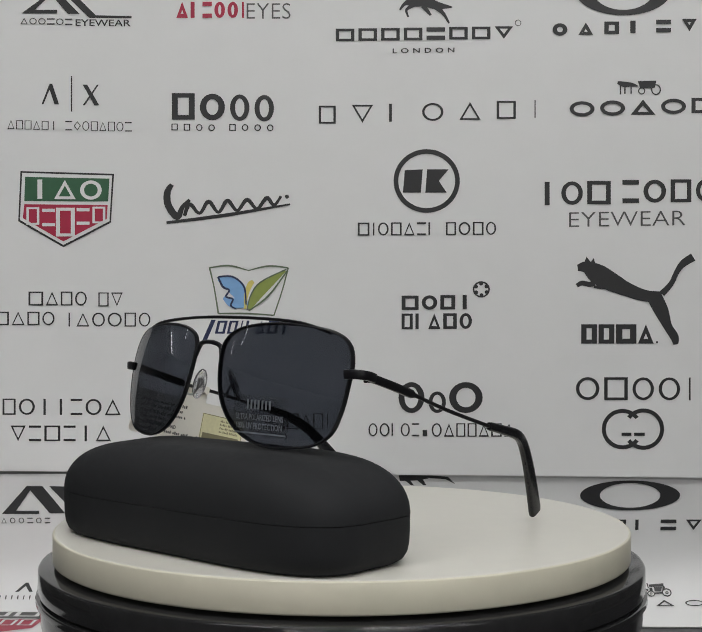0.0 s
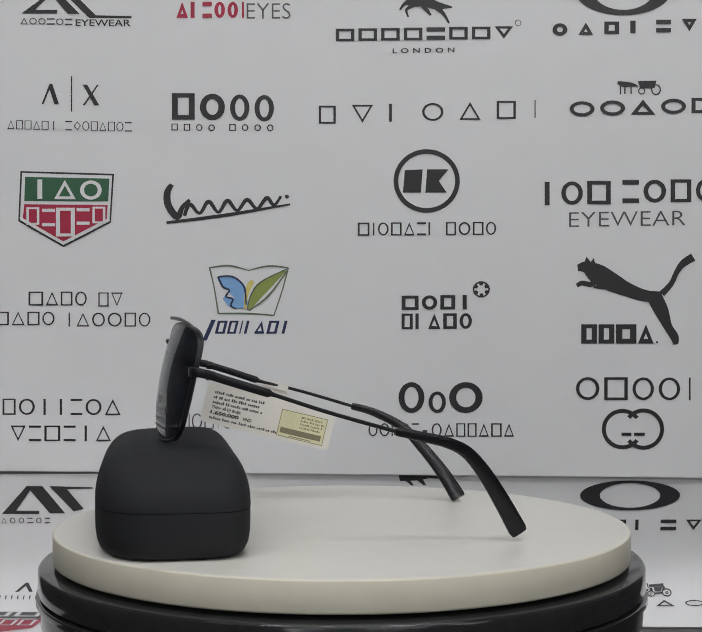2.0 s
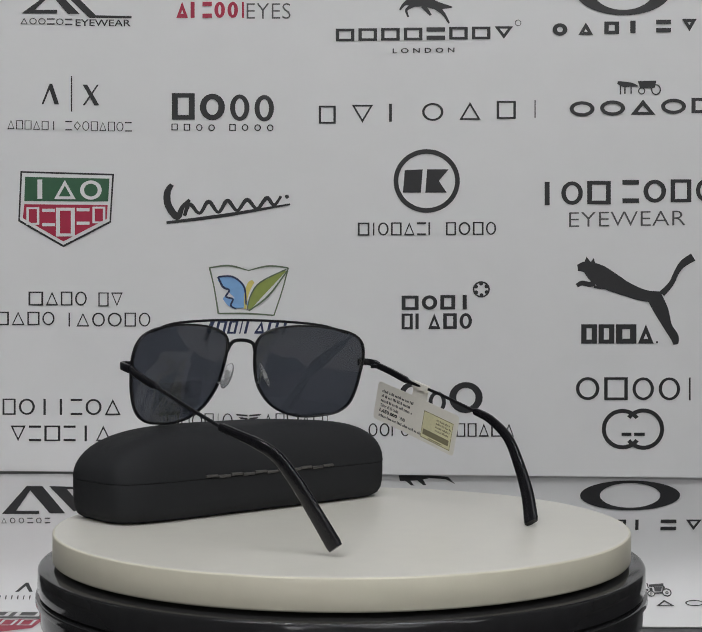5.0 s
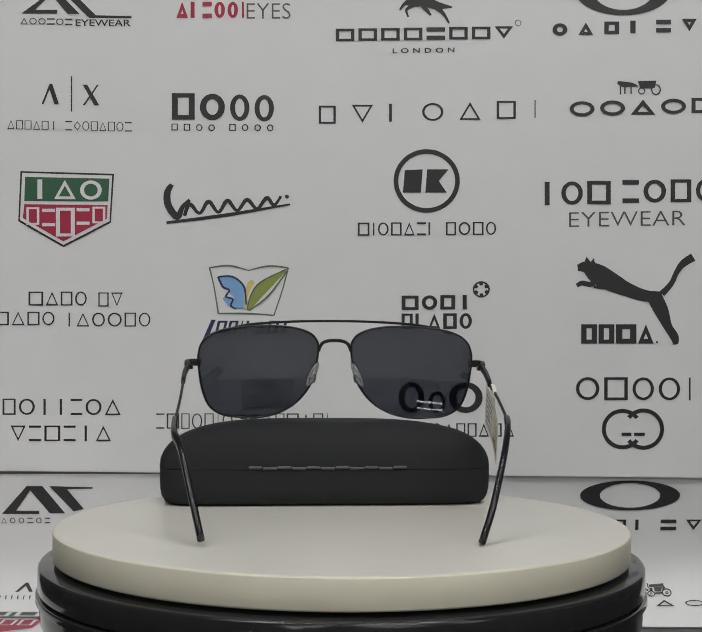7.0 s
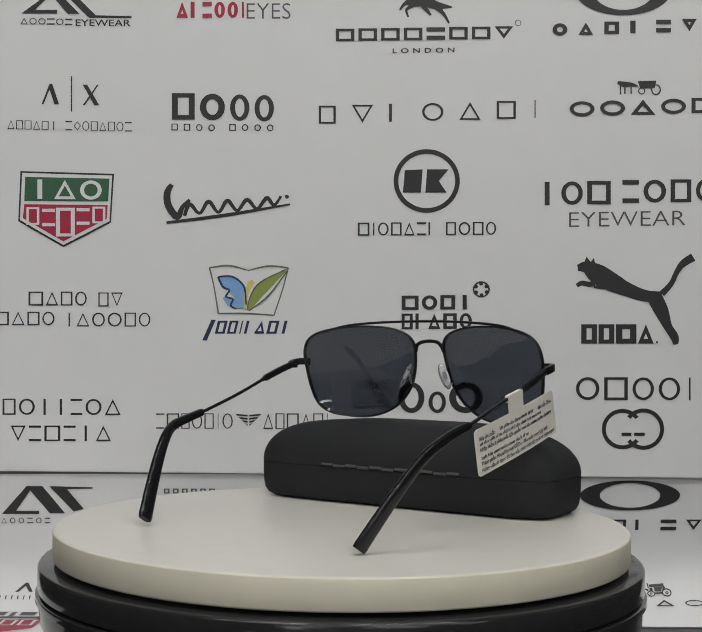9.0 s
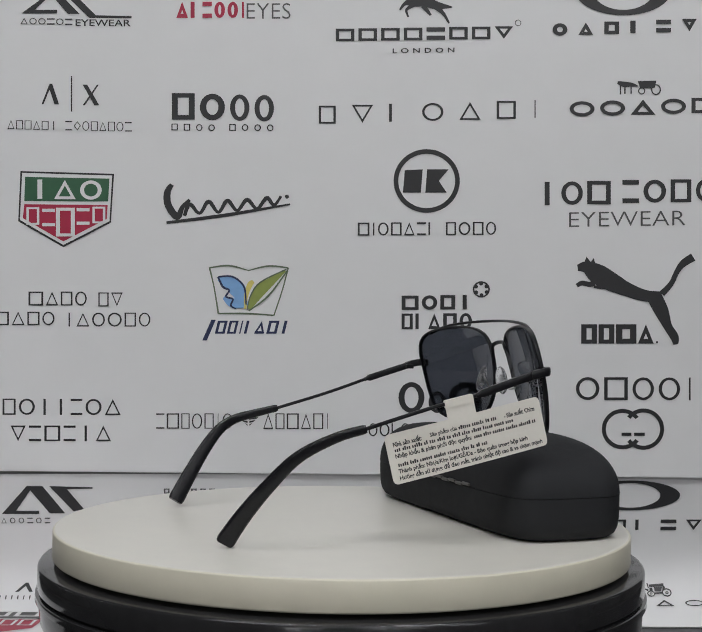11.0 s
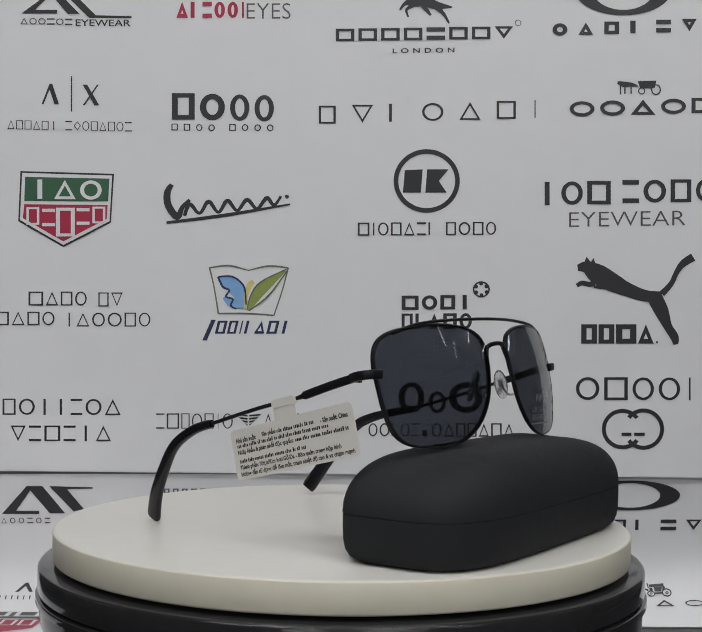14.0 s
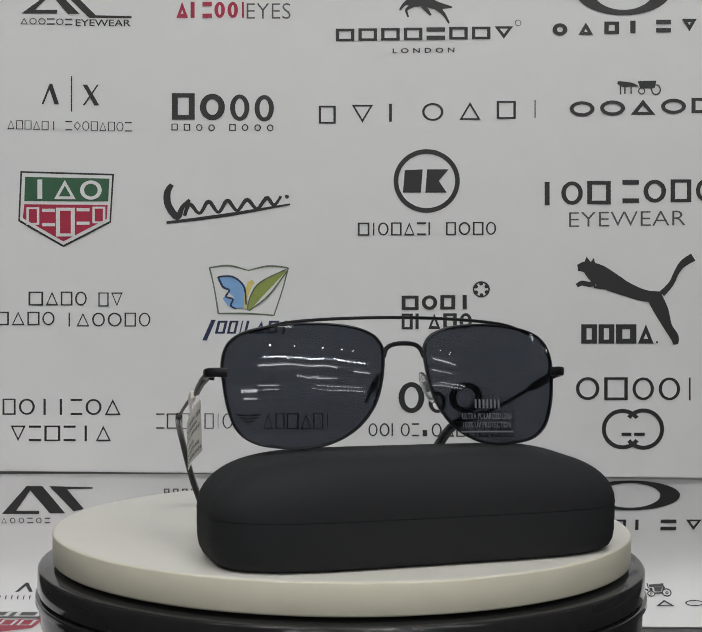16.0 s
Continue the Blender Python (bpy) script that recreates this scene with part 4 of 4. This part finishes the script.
# outer face: readable words, and bars for names and addresses
LINES = (14.9, 12.4, 9.9, 6.4, 3.9, 1.2)
for row, x0, x1 in ((0, 29.5, 45.5), (1, 2.4, 52.0), (2, 35.0, 61.8), (3, 2.6, 40.0)):
    tag_shape("printed_line", lambda bm: small_print(bm, x0, x1, LINES[row], LINES[row] + 1.6, 0.18, 0.86), INK, "", tag)


def tag_text(words, x0, x1, y0, y1, z, bold=0.03, label="", name="printed_word"):
    cu = bpy.data.curves.new(name, "FONT")
    cu.body, cu.resolution_u, cu.offset = words, 2, bold
    tmp = new("tmp_text", cu)
    bpy.context.view_layer.update()
    me = bpy.data.meshes.new_from_object(tmp.evaluated_get(bpy.context.evaluated_depsgraph_get()))
    bpy.data.objects.remove(tmp)
    xs, ys = [v.co.x for v in me.vertices], [v.co.y for v in me.vertices]
    for v in me.vertices:
        x = x0 + (x1 - x0) * (v.co.x - min(xs)) / (max(xs) - min(xs))
        y = y0 + (y1 - y0) * (v.co.y - min(ys)) / (max(ys) - min(ys))
        v.co = TAG @ (Vector((x, y, z + 0.9 * math.sin(x / 64.5 * math.pi) - 0.5)) * 0.001)
    me.materials.append(INK)
    ob = new(name, me)
    ob.parent = tag
    if label:
        ob["label"] = label


tag_text("Nhà sản xuất:", 2.2, 14.0, 14.4, 16.9, 0.18)
tag_text("Sản phẩm của", 17.5, 28.8, 14.4, 17.0, 0.18)
tag_text("- Sản xuất: China", 49.0, 62.5, 14.6, 17.0, 0.18)
tag_text("Nhập khẩu & phân phối độc quyền:", 2.2, 34.0, 9.3, 12.1, 0.18)
tag_text("Thành phần: Nhựa/Kim loại/Gỗ/Da - Bảo quản trong hộp kính", 2.2, 57.0, 3.3, 6.1, 0.18)
tag_text("Hướng dẫn sử dụng: để đeo mắt, tránh nhiệt độ cao & va chạm mạnh", 2.2, 63.0, 0.6, 3.4, 0.18)
# inner face: price lines and a yellow security sticker
for row, end in enumerate((36, 38, 36)):
    tag_shape("printed_line", lambda bm: small_print(bm, 61, end, 15.0 - row * 2.5, 16.5 - row * 2.5, -0.18, -1.0), INK, "", tag)
tag_shape("printed_line", lambda bm: small_print(bm, 61, 27, 2.2, 3.6, -0.18, -1.0), INK, "", tag)


tag_text("Thông số kỹ thuật:", 61, 46, 7.0, 9.5, -0.18)
tag_text("1.650.000", 61, 46.5, 4.6, 6.6, -0.18, 0.05, "bold black printed price", "price_text")
tag_text("VND", 44.5, 40, 4.7, 6.4, -0.18)


def sticker(bm):
    strip(bm, 26.5, 2.5, 1.5, 15.2, -0.20)
    curl(bm)


def sticker_print(bm):
    for x0, x1, y0, y1 in ((26.3, 2.7, 1.6, 1.9), (26.3, 2.7, 14.8, 15.1), (26.3, 26.0, 1.6, 15.1), (3.0, 2.7, 1.6, 15.1), (25, 4.2, 3.4, 6.2), (20, 9, 2.3, 2.7)):
        strip(bm, x0, x1, y0, y1, -0.24)
    curl(bm)


tag_shape("security_sticker", sticker, STICKER_YELLOW, "small yellow security sticker on the label", tag)
tag_shape("sticker_print", sticker_print, STICKER_DARK, "", tag)
for row in range(4):
    tag_shape("printed_line", lambda bm: small_print(bm, 15.8, (5.5, 4.2, 4.6, 5.0)[row], 12.6 - row * 1.7, 13.6 - row * 1.7, -0.24, -0.8), STICKER_DARK, "", tag)


def turn_at(t):
    for (t0, a0), (t1, a1) in zip(TURN, TURN[1:]):
        if t <= t1:
            return a0 + (a1 - a0) * (t - t0) / (t1 - t0)
    return TURN[-1][1]


def lean_at(t):
    """Leans towards the side where the case stands."""
    a = radians(turn_at(t))
    return Matrix.Rotation(radians(SAG), 4, Vector((-math.cos(a), -math.sin(a), 0)))


def motions():
    times = [i * 0.5 for i in range(33)]
    for thing in (case, glasses):
        walk(thing, [(t, lean_at(t) @ pose(0, 0, -0.0003, 0, 0, turn_at(t))) for t in times])
    walk(platter, [(t, pose(0, 0, HT - 0.0003, 0, 0, turn_at(t))) for t in times])
    walk(turntable, [(t, lean_at(t) @ pose(0, 0, TABLE_Z)) for t in times])


motions()
